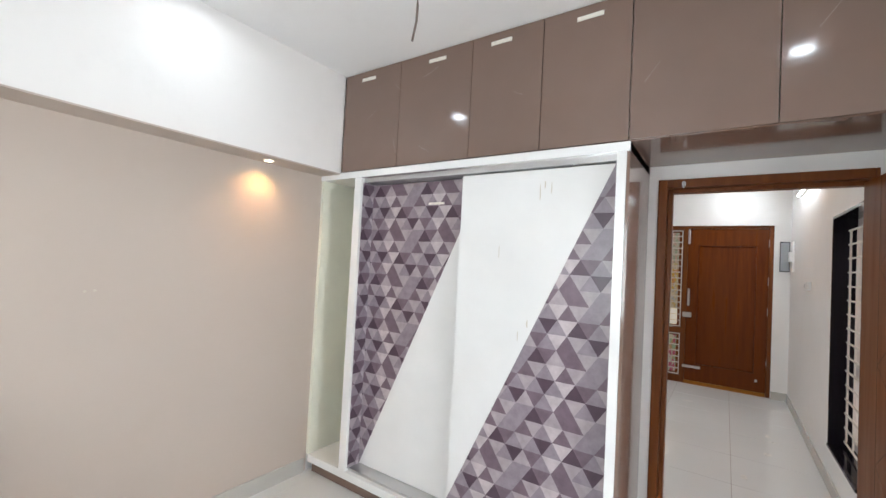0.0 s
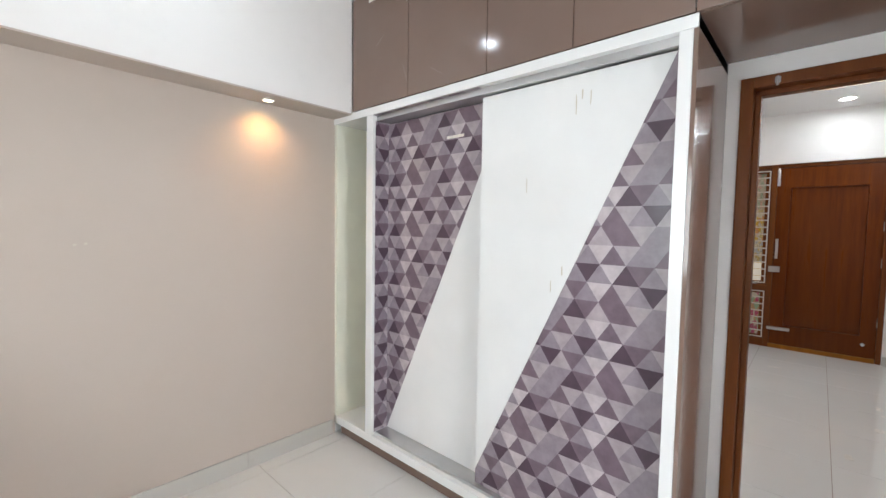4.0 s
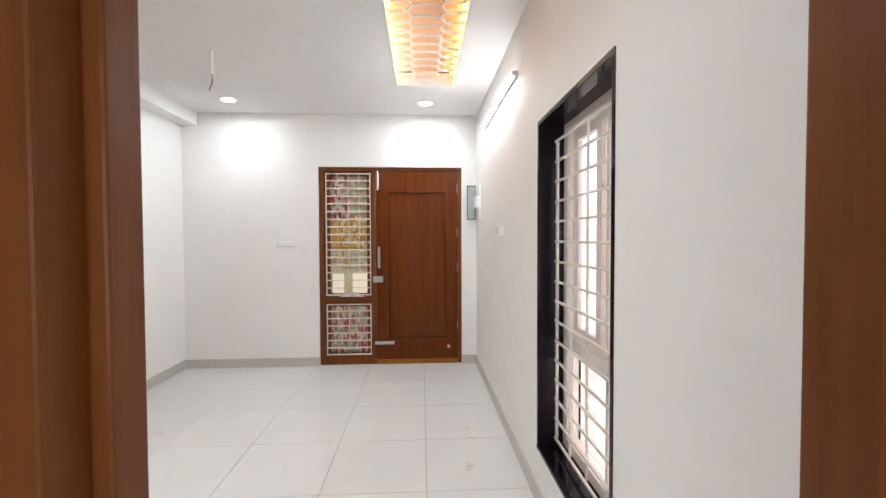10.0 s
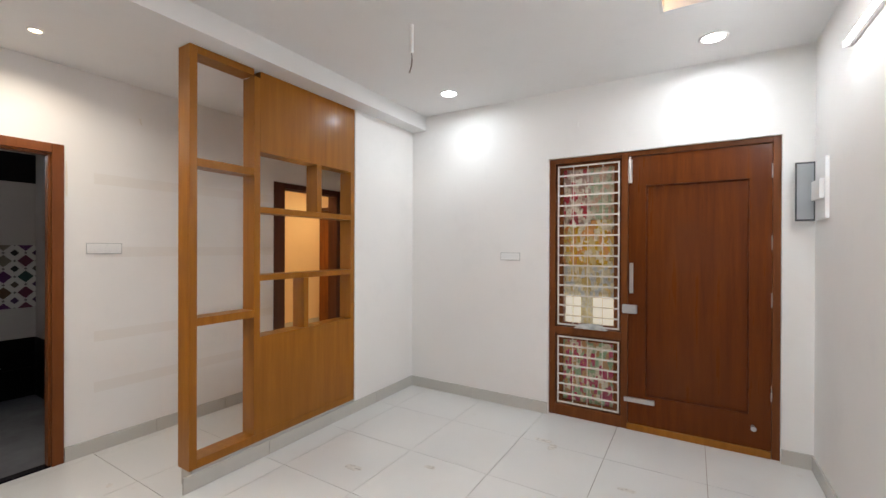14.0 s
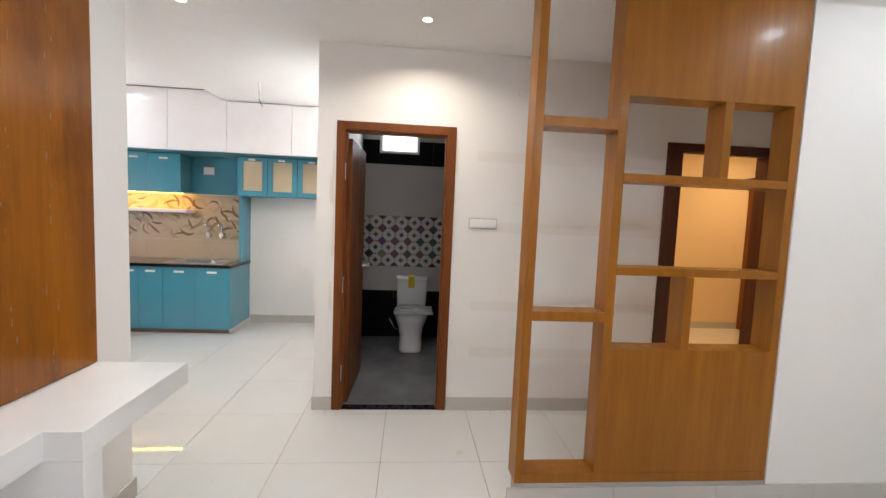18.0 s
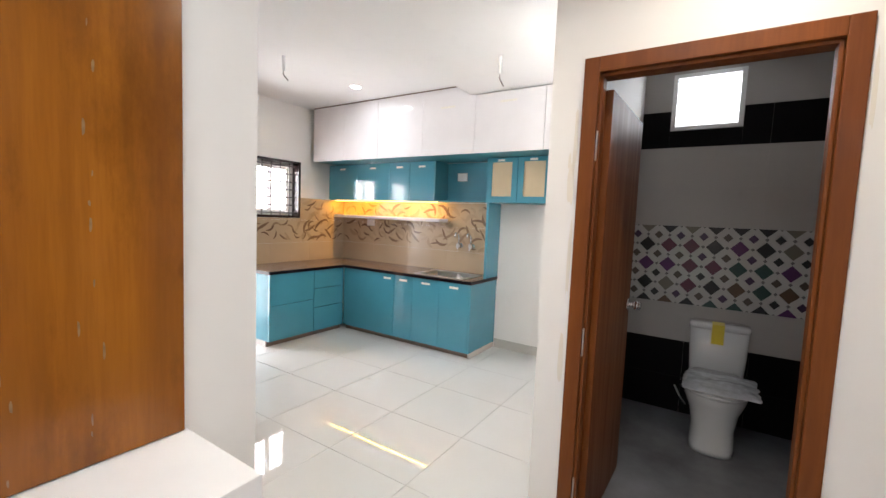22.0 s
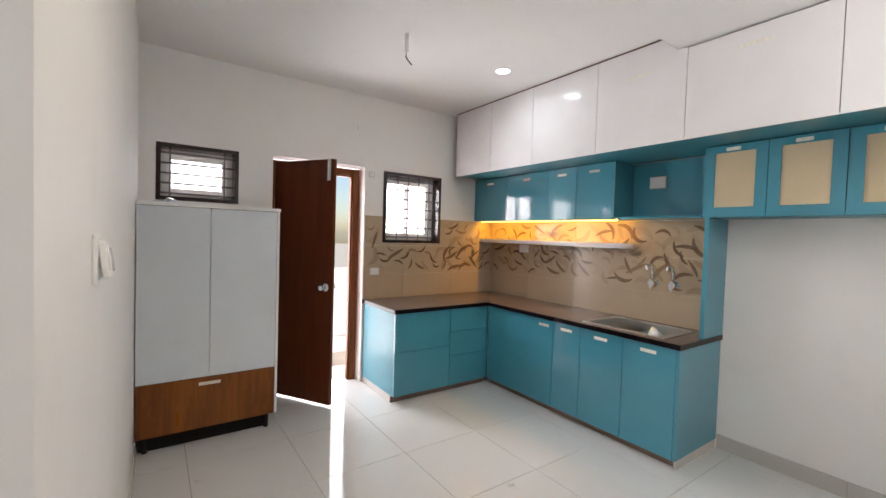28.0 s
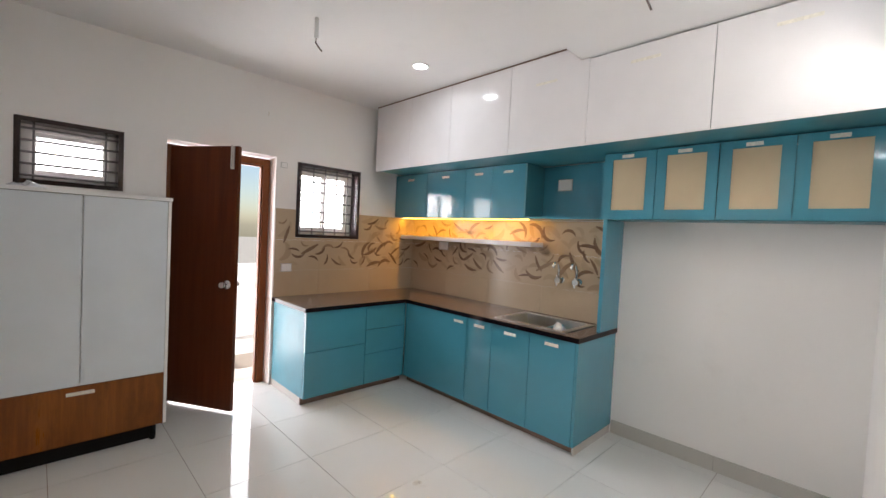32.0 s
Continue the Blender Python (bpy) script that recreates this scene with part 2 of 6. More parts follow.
GREYBOX = plain("grey_enamel", (0.36, 0.375, 0.39), 0.35, 0.0)
PANE = glass("window_glass")
FROST = plain("frosted_cream_glass", (0.62, 0.50, 0.33), 0.35, vary=0.04, relief=0.0)
LEDWHITE = glowing("led_white", (0.95, 0.98, 1.0), 14)
LEDTUBE = glowing("tube_white", (0.95, 0.98, 1.0), 16)
LEDWARM = glowing("led_warm", (1.0, 0.52, 0.10), 9)
LEDSPOT = glowing("led_warm_spot", (1.0, 0.80, 0.5), 14)
PLASTERPATCH = wall_paint("bare_putty", (0.55, 0.575, 0.56), 0.08)

# ---- building helpers ----


def boxes(*specs, bevel=0.0):
    """One bmesh of boxes (x0, y0, z0, x1, y1, z1), with rounded edges where bevel is given."""
    bm = bmesh.new()
    for x0, y0, z0, x1, y1, z1 in specs:
        v = [bm.verts.new((x, y, z)) for z in (min(z0, z1), max(z0, z1)) for x, y in ((min(x0, x1), min(y0, y1)), (max(x0, x1), min(y0, y1)), (max(x0, x1), max(y0, y1)), (min(x0, x1), max(y0, y1)))]
        for f in ((3, 2, 1, 0), (4, 5, 6, 7), (0, 1, 5, 4), (1, 2, 6, 5), (2, 3, 7, 6), (3, 0, 4, 7)):
            bm.faces.new([v[i] for i in f])
    if bevel:
        bmesh.ops.bevel(bm, geom=list(bm.edges), offset=bevel, segments=2, affect="EDGES", profile=0.6)
    return bm


def round_bar(a, b, r, sides=10, r2=None):
    """A closed rod or cone from a to b."""
    bm = bmesh.new()
    a, b = Vector(a), Vector(b)
    bmesh.ops.create_cone(bm, cap_ends=True, segments=sides, radius1=r, radius2=r if r2 is None else r2, depth=(b - a).length)
    m = (b - a).to_track_quat("Z", "Y").to_matrix().to_4x4()
    bmesh.ops.transform(bm, matrix=Matrix.Translation((a + b) / 2) @ m, verts=bm.verts)
    return bm


def tube(points, r, sides=8):
    """A bent pipe through the points."""
    bm = bmesh.new()
    pts = [Vector(p) for p in points]
    rings = []
    for i, p in enumerate(pts):
        d = (pts[min(i + 1, len(pts) - 1)] - pts[max(i - 1, 0)]).normalized()
        q = d.to_track_quat("Z", "Y")
        rings.append([bm.verts.new(p + q @ Vector((r * math.cos(k * math.tau / sides), r * math.sin(k * math.tau / sides), 0))) for k in range(sides)])
    for a, b in zip(rings, rings[1:]):
        for k in range(sides):
            bm.faces.new((a[k], a[(k + 1) % sides], b[(k + 1) % sides], b[k]))
    bm.faces.new(rings[0][::-1]), bm.faces.new(rings[-1])
    return bm


def prism(outline, axis, lo, hi, bevel=0.0):
    """A plate: an outline of 2D points thickened along an axis from lo to hi."""
    def at(p, h):
        return {"x": (h, p[0], p[1]), "y": (p[0], h, p[1]), "z": (p[0], p[1], h)}[axis]
    bm = bmesh.new()
    a = [bm.verts.new(at(p, lo)) for p in outline]
    b = [bm.verts.new(at(p, hi)) for p in outline]
    bm.faces.new(a[::-1]), bm.faces.new(b)
    for i in range(len(a)):
        j = (i + 1) % len(a)
        bm.faces.new((a[i], a[j], b[j], b[i]))
    bmesh.ops.recalc_face_normals(bm, faces=bm.faces)
    if bevel:
        bmesh.ops.bevel(bm, geom=list(bm.edges), offset=bevel, segments=2, affect="EDGES", profile=0.6)
    return bm


def lathe(profile, centre, sides=20, open_ends=False):
    """A turned body from (radius, height) pairs."""
    bm = bmesh.new()
    rings = [[bm.verts.new((centre[0] + r * math.cos(k * math.tau / sides), centre[1] + r * math.sin(k * math.tau / sides), centre[2] + z)) for k in range(sides)] for r, z in profile]
    for a, b in zip(rings, rings[1:]):
        for k in range(sides):
            bm.faces.new((a[k], a[(k + 1) % sides], b[(k + 1) % sides], b[k]))
    if open_ends:
        for k in range(sides):
            bm.faces.new((rings[-1][k], rings[-1][(k + 1) % sides], rings[0][(k + 1) % sides], rings[0][k]))
    else:
        bm.faces.new(rings[0][::-1]), bm.faces.new(rings[-1])
    return bm


def joined(*parts):
    """Several bmeshes as one."""
    bm = bmesh.new()
    for p in parts:
        me = bpy.data.meshes.new("join")
        p.to_mesh(me)
        p.free()
        bm.from_mesh(me)
        bpy.data.meshes.remove(me)
    return bm


def turned(bm, m):
    bmesh.ops.transform(bm, matrix=m, verts=bm.verts)
    return bm


def mesh_of(name, bm, material, smooth=False):
    me = bpy.data.meshes.new(name)
    bm.to_mesh(me)
    bm.free()
    me.materials.append(material)
    if smooth:
        for f in me.polygons:
            f.use_smooth = True
    return me


def part(name, bm, material, parent, label="", smooth=False):
    ob = new(name, mesh_of(name, bm, material, smooth))
    ob.parent = parent
    ob.matrix_parent_inverse = Matrix.Translation(-Vector(parent["foot"])) if parent.get("foot") else Matrix.Identity(4)
    return tagged(ob, label)


def thing(name, foot, label, category, group=""):
    """A top-level thing: an empty at its foot, under which its parts hang (their meshes are in the room's own coordinates)."""
    ob = new(name)
    ob.location = foot
    ob.empty_display_size = 0.1
    ob["foot"] = [float(c) for c in foot]
    return tagged(ob, label, category, group)


def single(name, bm, material, label, category, group="", smooth=False):
    return tagged(new(name, mesh_of(name, bm, material, smooth)), label, category, group)


def structure(name, bm, material, label, category):
    return tagged(new(name, mesh_of(name, bm, material)), label, category, kind="structure")

CREAM = plain("cream_laminate", (0.82, 0.82, 0.70), 0.35, vary=0.04, relief=0.0)
OAKX = wooden("amber_drawer", (0.36, 0.115, 0.016), (0.13, 0.033, 0.006), 0.30, 0.7, coat=0.15, knots=0.8)
PAINTWORN = plain("worn_white_enamel", (0.79, 0.80, 0.80), 0.35, vary=0.07, scale=7)
RAG, _t, _p = shader("striped_rag")
_v = coords(_t)
_c = ramp(_t, noise_of(_t, _v, 9.0, 5), [(0.3, (0.40, 0.34, 0.28)), (0.7, (0.60, 0.54, 0.47))])
_w = node(_t, "ShaderNodeTexWave", Scale=2.3, Distortion=2.5)
_t.links.new(coords(_t, (1, 1, 1), (0, 0, 35)), _w.inputs["Vector"])
_c = mixed(_t, _c, (0.34, 0.10, 0.14), ramp(_t, _w.outputs["Fac"], [(0.90, (0, 0, 0)), (0.96, (0.7,) * 3)]))
_t.links.new(_c, _p.inputs["Base Color"])
_p.inputs["Roughness"].default_value = 0.9
bump(_t, _p, noise_of(_t, _v, 260, 2), 0.4, 0.001)
DULLRED = plain("dull_red_cloth", (0.33, 0.065, 0.055), 0.9, vary=0.12, scale=18, relief=0.4, fine=260)
REDCLOTH = plain("red_cloth", (0.50, 0.022, 0.035), 0.85, vary=0.15, scale=14, relief=0.4, fine=260)
PEACHBOARD = plain("peach_board", (0.80, 0.55, 0.36), 0.6, vary=0.03)
YELLOW = plain("yellow_tape", (0.80, 0.62, 0.03), 0.4, vary=0.05, relief=0.0)
FILM = plain("plastic_film", (0.70, 0.72, 0.76), 0.15, vary=0.1, scale=30, relief=0.0, coat=0.5)
BAND = wall_paint("beige_roller_band", (0.82, 0.785, 0.75), 0.04)


def newsprint(name, tones):
    """Thin printed paper that lets daylight through: blocks of colour and rows of grey type."""
    m, t, p = shader(name)
    v = node(t, "ShaderNodeTexVoronoi", Scale=26.0)
    v.distance = "CHEBYCHEV"
    t.links.new(coords(t, (1.6, 1, 0.7)), v.inputs["Vector"])
    sep = t.nodes.new("ShaderNodeSeparateColor")
    t.links.new(v.outputs["Color"], sep.inputs["Color"])
    c = ramp(t, sep.outputs["Red"], [(i / len(tones), x) for i, x in enumerate(tones)], "CONSTANT")
    c = mixed(t, c, (0.35, 0.32, 0.30), ramp(t, noise_of(t, coords(t, (30, 1, 90)), 3.0, 2), [(0.52, (0, 0, 0)), (0.6, (0.5,) * 3)]))
    t.links.new(c, p.inputs["Base Color"])
    p.inputs["Roughness"].default_value = 0.8
    tr = t.nodes.new("ShaderNodeBsdfTranslucent")
    t.links.new(c, tr.inputs["Color"])
    mix = t.nodes.new("ShaderNodeMixShader")
    mix.inputs[0].default_value = 0.6
    t.links.new(p.outputs["BSDF"], mix.inputs[1])
    t.links.new(tr.outputs["BSDF"], mix.inputs[2])
    t.links.new(mix.outputs["Shader"], t.nodes["Material Output"].inputs["Surface"])
    return m


NEWS = [newsprint("newsprint_red", [(0.6, 0.08, 0.12), (0.7, 0.6, 0.5), (0.5, 0.35, 0.3), (0.75, 0.7, 0.6)]), newsprint("newsprint_green", [(0.65, 0.62, 0.5), (0.45, 0.55, 0.4), (0.7, 0.5, 0.4)]), newsprint("newsprint_yellow", [(0.75, 0.5, 0.06), (0.7, 0.6, 0.3), (0.75, 0.4, 0.15), (0.75, 0.7, 0.55)]), newsprint("newsprint_pale", [(0.75, 0.68, 0.5), (0.6, 0.62, 0.62), (0.7, 0.55, 0.25)]), newsprint("newsprint_mixed", [(0.6, 0.1, 0.2), (0.4, 0.55, 0.35), (0.75, 0.68, 0.55), (0.65, 0.4, 0.2)]), newsprint("newsprint_light", [(0.8, 0.76, 0.62), (0.8, 0.7, 0.4)])]
# Teak darkened for shade: backlit kitchen door, shadow line of main door panel.
SHADETEAK = wooden("shaded_teak", (0.15, 0.033, 0.007), (0.075, 0.014, 0.0035), 0.40, coat=0.04, spec=0.22)
GROOVE = plain("cut_groove", (0.075, 0.022, 0.006), 0.5, relief=0.0)
MILK, _t, _p = shader("milky_louvre_glass")
_tr = node(_t, "ShaderNodeBsdfTranslucent", Color=(0.9, 0.92, 0.95, 1))
_mx = _t.nodes.new("ShaderNodeMixShader")
_mx.inputs[0].default_value = 0.8
_p.inputs["Base Color"].default_value = (0.85, 0.88, 0.9, 1)
_p.inputs["Roughness"].default_value = 0.2
_t.links.new(_p.outputs["BSDF"], _mx.inputs[1])
_t.links.new(_tr.outputs["BSDF"], _mx.inputs[2])
_t.links.new(_mx.outputs["Shader"], _t.nodes["Material Output"].inputs["Surface"])
SMOOTHTEAK = wooden("smooth_teak_veneer", (0.235, 0.066, 0.006), (0.155, 0.039, 0.004), 0.34, coat=0.0, spec=0.2)
RUST = plain("rusty_steel", (0.20, 0.085, 0.045), 0.7, vary=0.25, scale=60)
SCUFF = plain("scuff_brown", (0.62, 0.56, 0.47), 0.5, relief=0.0)
STAIN = plain("dried_smear", (0.56, 0.53, 0.49), 0.3, vary=0.12, scale=50, relief=0.0)

TANPUTTY = wall_paint("tan_putty", (0.475, 0.39, 0.32), 0.10)
PLATESHADE = plain("grey_plate_shade", (0.52, 0.52, 0.51), 0.4, relief=0.0)
COVER = plain("dark_enamel", (0.05, 0.052, 0.055), 0.4, relief=0.0)
SCRATCH = plain("scratch_tone", (0.33, 0.25, 0.21), 0.35, relief=0.0)
PAPERGREY = plain("grey_paper", (0.50, 0.49, 0.47), 0.8, vary=0.2, scale=18)

# ---- the plan: floor at 0, metres ----
HALL_C, LOW_C, KIT_C = 2.815, 2.672, 2.775
XR = 0.82            # east wall, inner face
XB = -2.32           # bedroom west wall, inner face
XK = -2.53           # kitchen east wall, inner face
YD = 3.086           # bedroom side of the door wall
YT = 3.185           # hall side of the door wall
YF = 7.39            # front wall, inner face
XW = -3.485          # passage west wall, inner face
YN = 3.86            # kitchen north wall, inner face
XP = -2.42           # partition, hall face
XE = -5.95           # kitchen back wall
SOUTH = -0.9         # bedroom south wall


def wall_with_holes(name, axis, lo, hi, span, top, holes, material, label):
    """A wall across an axis, from lo to hi, with openings (a0, a1, z0, z1) right through it."""
    cuts = sorted({span[0], span[1], *[h[0] for h in holes], *[h[1] for h in holes]})
    specs = []
    for a, b in zip(cuts, cuts[1:]):
        mid = (a + b) / 2
        z = 0.0
        for h in sorted((h for h in holes if h[0] < mid < h[1]), key=lambda h: h[2]):
            if h[2] > z:
                specs.append((a, b, z, h[2]))
            z = h[3]
        if z < top:
            specs.append((a, b, z, top))
    bm = boxes(*[((lo, a, z0, hi, b, z1) if axis == "x" else (a, lo, z0, b, hi, z1)) for a, b, z0, z1 in specs])
    bmesh.ops.remove_doubles(bm, verts=bm.verts, dist=0.0005)
    return structure(name, bm, material, label, "wall")


# Floor slab with a joint bed just under the tiles.
floor = structure("floor", boxes((-6.3, -1.1, -0.14, 1.2, 10.8, -0.004)), GROUT, "grey cement joints between the large floor tiles", "floor")

# Walls.
wall_with_holes("wall_east", "x", XR, XR + 0.23, (SOUTH - 0.2, YF + 0.3), 3.0, [(4.02, 4.905, 0.30, 2.05), (1.42, 2.43, 0.30, 2.05)], WHITE, "white painted outer wall with two low windows")
wall_with_holes("wall_north", "y", YF, YF + 0.23, (XW - 0.11, XR), 3.0, [(-0.955, 0.65, 0.0, 2.235)], WHITE, "white painted wall round the main door")
wall_with_holes("wall_door_side", "y", YD, YT, (-0.30, XR), HALL_C, [(-0.178, 0.68, 0.0, 2.056)], WHITE, "white painted wall round the bedroom door")
wall_with_holes("wall_television", "y", YD, YT, (XK, -0.30), HALL_C, [], WHITE, "white painted wall behind the television unit")
wall_with_holes("wall_bedroom_kitchen", "x", XK, XB, (0.01, YD), HALL_C, [], WHITE, "thick wall between kitchen and bedroom")
structure("wall_beige", boxes((XB, SOUTH, 0, XB + 0.008, 2.525, 2.13)), BEIGE, "beige painted bedroom wall with faint putty marks", "wall")
# The opening here is unseen, made to let lamp light in.
wall_with_holes("wall_bedroom_south", "y", SOUTH - 0.15, SOUTH, (XK, XR), 3.0, [(-1.35, -0.05, 0.95, 2.10)], BEIGE, "beige painted back wall of the bedroom with an opening added for light")
wall_with_holes("wall_bedroom_west", "x", XK, XB, (SOUTH, -0.22), 3.0, [], BEIGE, "beige painted return wall")
wall_with_holes("wall_kitchen_south", "y", -0.22, 0.01, (-6.2, XB), 3.0, [(-3.187, -2.634, 1.66, 2.085), (-5.185, -4.49, 1.37, 2.08), (-4.29, -3.45, 0.0, 2.095)], WHITE, "off-white kitchen wall with two small windows and a door")
wall_with_holes("wall_kitchen_back", "x", XE - 0.2, XE, (0.01, YN + 0.1), 3.0, [], WHITE, "off-white wall behind the kitchen cabinets")
wall_with_holes("wall_kitchen_north", "y", YN, YN + 0.1, (XE, XW), 3.0, [], WHITE, "off-white wall at the side of the kitchen")
wall_with_holes("wall_passage", "x", XW - 0.11, XW, (YN + 0.1, YF), 2.9, [(3.995, 4.855, 0.0, 2.135), (6.48, 7.385, 0.0, 2.12)], WHITE, "off-white passage wall with two doorways and faint roller marks")
wall_with_holes("wall_partition", "x", XP - 0.11, XP, (6.52, YF), 2.75, [], WHITE, "white stub wall beside the wooden partition")
structure("bulkhead_soffit", boxes((XB + 0.008, SOUTH, 2.120, -2.116, 2.515, 2.1275)), BEIGE, "beige painted underside of the boxed beam", "beam")
structure("bulkhead", boxes((XB + 0.002, SOUTH, 2.128, -2.114, 2.515, HALL_C)), WHITE, "white boxed beam under the bedroom ceiling", "beam")

# Ceilings.
structure("ceiling_bedroom", boxes((XB, SOUTH, HALL_C, XR, YD + 0.05, HALL_C + 0.1)), CEIL, "white plaster ceiling of the bedroom", "ceiling")
RX0, RX1, RY0, RY1 = -0.035, 0.50, 4.25, 6.50
structure("ceiling_hall", boxes((-2.25, YD + 0.05, HALL_C, RX0, YF, HALL_C + 0.1), (RX1, YD + 0.05, HALL_C, XR, YF, HALL_C + 0.1), (RX0, YD + 0.05, HALL_C, RX1, RY0, HALL_C + 0.1), (RX0, RY1, HALL_C, RX1, YF, HALL_C + 0.1), (RX0 - 0.02, RY0 - 0.02, HALL_C + 0.14, RX1 + 0.02, RY1 + 0.02, HALL_C + 0.2)), CEIL, "white plaster hall ceiling with a long recess", "ceiling")
structure("ceiling_passage", boxes((-6.10, 2.40, LOW_C, -2.25, YF, HALL_C + 0.12)), CEIL, "lowered white ceiling over passage and kitchen", "ceiling")
structure("ceiling_kitchen", boxes((XE, -0.1, KIT_C, XK + 0.1, 2.40, KIT_C + 0.1)), CEIL, "white plaster kitchen ceiling", "ceiling")
structure("roof", boxes((-6.4, -1.3, 3.0, 1.3, 10.9, 3.15)), GROUT, "concrete slab over the flat", "roof")

# Floor tiles, one by one.
PITCH, GX, GY = 0.604, -2.2, 3.2


def tile_room(x0, y0, x1, y1, hole=None):
    """Tiles on the common grid over a rectangle, cut round one rectangular hole."""
    for i in range(math.floor((x0 - GX) / PITCH), math.ceil((x1 - GX) / PITCH)):
        for j in range(math.floor((y0 - GY) / PITCH), math.ceil((y1 - GY) / PITCH)):
            a, b, g = GX + i * PITCH, GY + j * PITCH, 0.0017
            cell = (max(a, x0), max(b, y0), min(a + PITCH, x1), min(b + PITCH, y1))
            cells = [cell]
            if hole and cell[0] < hole[2] and cell[2] > hole[0] and cell[1] < hole[3] and cell[3] > hole[1]:
                ym, yn = max(cell[1], hole[1]), min(cell[3], hole[3])
                cells = [(cell[0], cell[1], cell[2], hole[1]), (cell[0], hole[3], cell[2], cell[3]), (cell[0], ym, hole[0], yn), (hole[2], ym, cell[2], yn)]
            for ax, ay, bx, by in cells:
                if bx - ax > 0.01 and by - ay > 0.01:
                    ob = new("tile", mesh_of("tile", boxes((ax + g, ay + g, -0.01, bx - g, by - g, 0)), TILE))
                    ob.parent = floor


def skirting(name, *runs):
    """Tile skirting: runs of (x0, y0, x1, y1) boxes, cut in lengths with open joints."""
    base = new(name)
    tagged(base, "grey glossy tile skirting along the wall foot", "baseboard", kind="structure")
    for x0, y0, x1, y1 in runs:
        longx = abs(x1 - x0) > abs(y1 - y0)
        n = max(1, round(max(abs(x1 - x0), abs(y1 - y0)) / 0.6))
        for k in range(n):
            if longx:
                s = (x0 + (x1 - x0) * k / n + 0.0012, y0, 0, x0 + (x1 - x0) * (k + 1) / n - 0.0012, y1, 0.098)
            else:
                s = (x0, y0 + (y1 - y0) * k / n + 0.0012, 0, x1, y0 + (y1 - y0) * (k + 1) / n - 0.0012, 0.098)
            ob = new("tile", mesh_of("tile", boxes(s), SKIRT))
            ob.parent = base


skirting("baseboard", (XR - 0.012, YT, XR, YF), (-2.42, YF - 0.012, -0.957, YF), (0.652, YF - 0.012, XR - 0.012, YF), (XP, 5.08, XP + 0.012, YF - 0.012), (XW, YN - 0.01, XW + 0.012, 3.993), (XW, 4.857, XW + 0.012, 6.528),
         (XK - 0.012, 0.56, XK, YT), (XK - 0.012, YT, -1.80, YT + 0.012), (XE, 2.49, XE + 0.012, YN), (XE + 0.012, YN - 0.012, XW, YN), (XB + 0.008, SOUTH, XB + 0.02, 2.50), (-3.447, 0.01, -3.39, 0.022))

# ---- doors and windows ----


def window_grille(parent, axis_x, y0, y1, z0, z1, rows, cols, r=0.006):
    for k in range(rows):
        z = z0 + (z1 - z0) * k / (rows - 1)
        part("bar", boxes((axis_x - 0.005, y0, z - r, axis_x + 0.005, y1, z + r), bevel=0.0015), GRILLE, parent)
    for k in range(cols):
        y = y0 + (y1 - y0) * k / (cols - 1)
        w = 0.013 if k in (0, cols - 1) else 0.006
        part("upright", boxes((axis_x + 0.0055, y - w, z0, axis_x + 0.0155, y + w, z1), bevel=0.0015), GRILLE, parent)


def low_window(name, y0, y1, z0, z1, label):
    w = tagged(thing(name, (XR + 0.11, (y0 + y1) / 2, z0), label, "window"), kind="structure")
    t = 0.02
    d = 0.235
    part("lining", boxes((XR - 0.004, y0, z0, XR + d, y0 + t, z1)), GRANITE, w, "polished black granite lining")
    part("lining", boxes((XR - 0.004, y1 - t, z0, XR + d, y1, z1)), GRANITE, w, "polished black granite lining")
    part("lining", boxes((XR - 0.004, y0 + t, z1 - t, XR + d, y1 - t, z1)), GRANITE, w, "polished black granite lining")
    part("window_sill", boxes((XR - 0.012, y0 + t, z0, XR + d, y1 - t, z0 + t), bevel=0.002), GRANITE, w, "polished black granite sill")
    window_grille(w, XR + 0.085, y0 + 0.05, y1 - t - 0.012, z0 + 0.06, z1 - 0.11, 16, 5)
    fx = XR + 0.135
    fr = part("window_frame", boxes((fx, y0 + t, z0 + t, fx + 0.07, y0 + 0.07, z1 - t), (fx, y1 - 0.07, z0 + t, fx + 0.07, y1 - t, z1 - t), (fx, y0 + 0.07, z1 - 0.07, fx + 0.07, y1 - 0.07, z1 - t), (fx, y0 + 0.07, z0 + t, fx + 0.07, y1 - 0.07, z0 + 0.07), (fx, y0 + 0.07, z0 + 0.55, fx + 0.07, y1 - 0.07, z0 + 0.62)), UPVC, w)
    mid = (y0 + y1) / 2
    for a, b, o in ((y0 + 0.07, mid + 0.03, 0.008), (mid - 0.03, y1 - 0.07, 0.038)):
        sash = part("sash", boxes((fx + o, a, z0 + 0.62, fx + o + 0.026, a + 0.05, z1 - 0.07), (fx + o, b - 0.05, z0 + 0.62, fx + o + 0.026, b, z1 - 0.07), (fx + o, a + 0.05, z1 - 0.12, fx + o + 0.026, b - 0.05, z1 - 0.07), (fx + o, a + 0.05, z0 + 0.62, fx + o + 0.026, b - 0.05, z0 + 0.67)), UPVC, w)
        pane = part("pane", boxes((fx + o + 0.01, a + 0.05, z0 + 0.67, fx + o + 0.015, b - 0.05, z1 - 0.12)), PANE, sash)
        pane.visible_shadow = False
    pane = part("pane", boxes((fx + 0.03, y0 + 0.07, z0 + 0.07, fx + 0.035, y1 - 0.07, z0 + 0.55)), PANE, fr)
    pane.visible_shadow = False
    return w


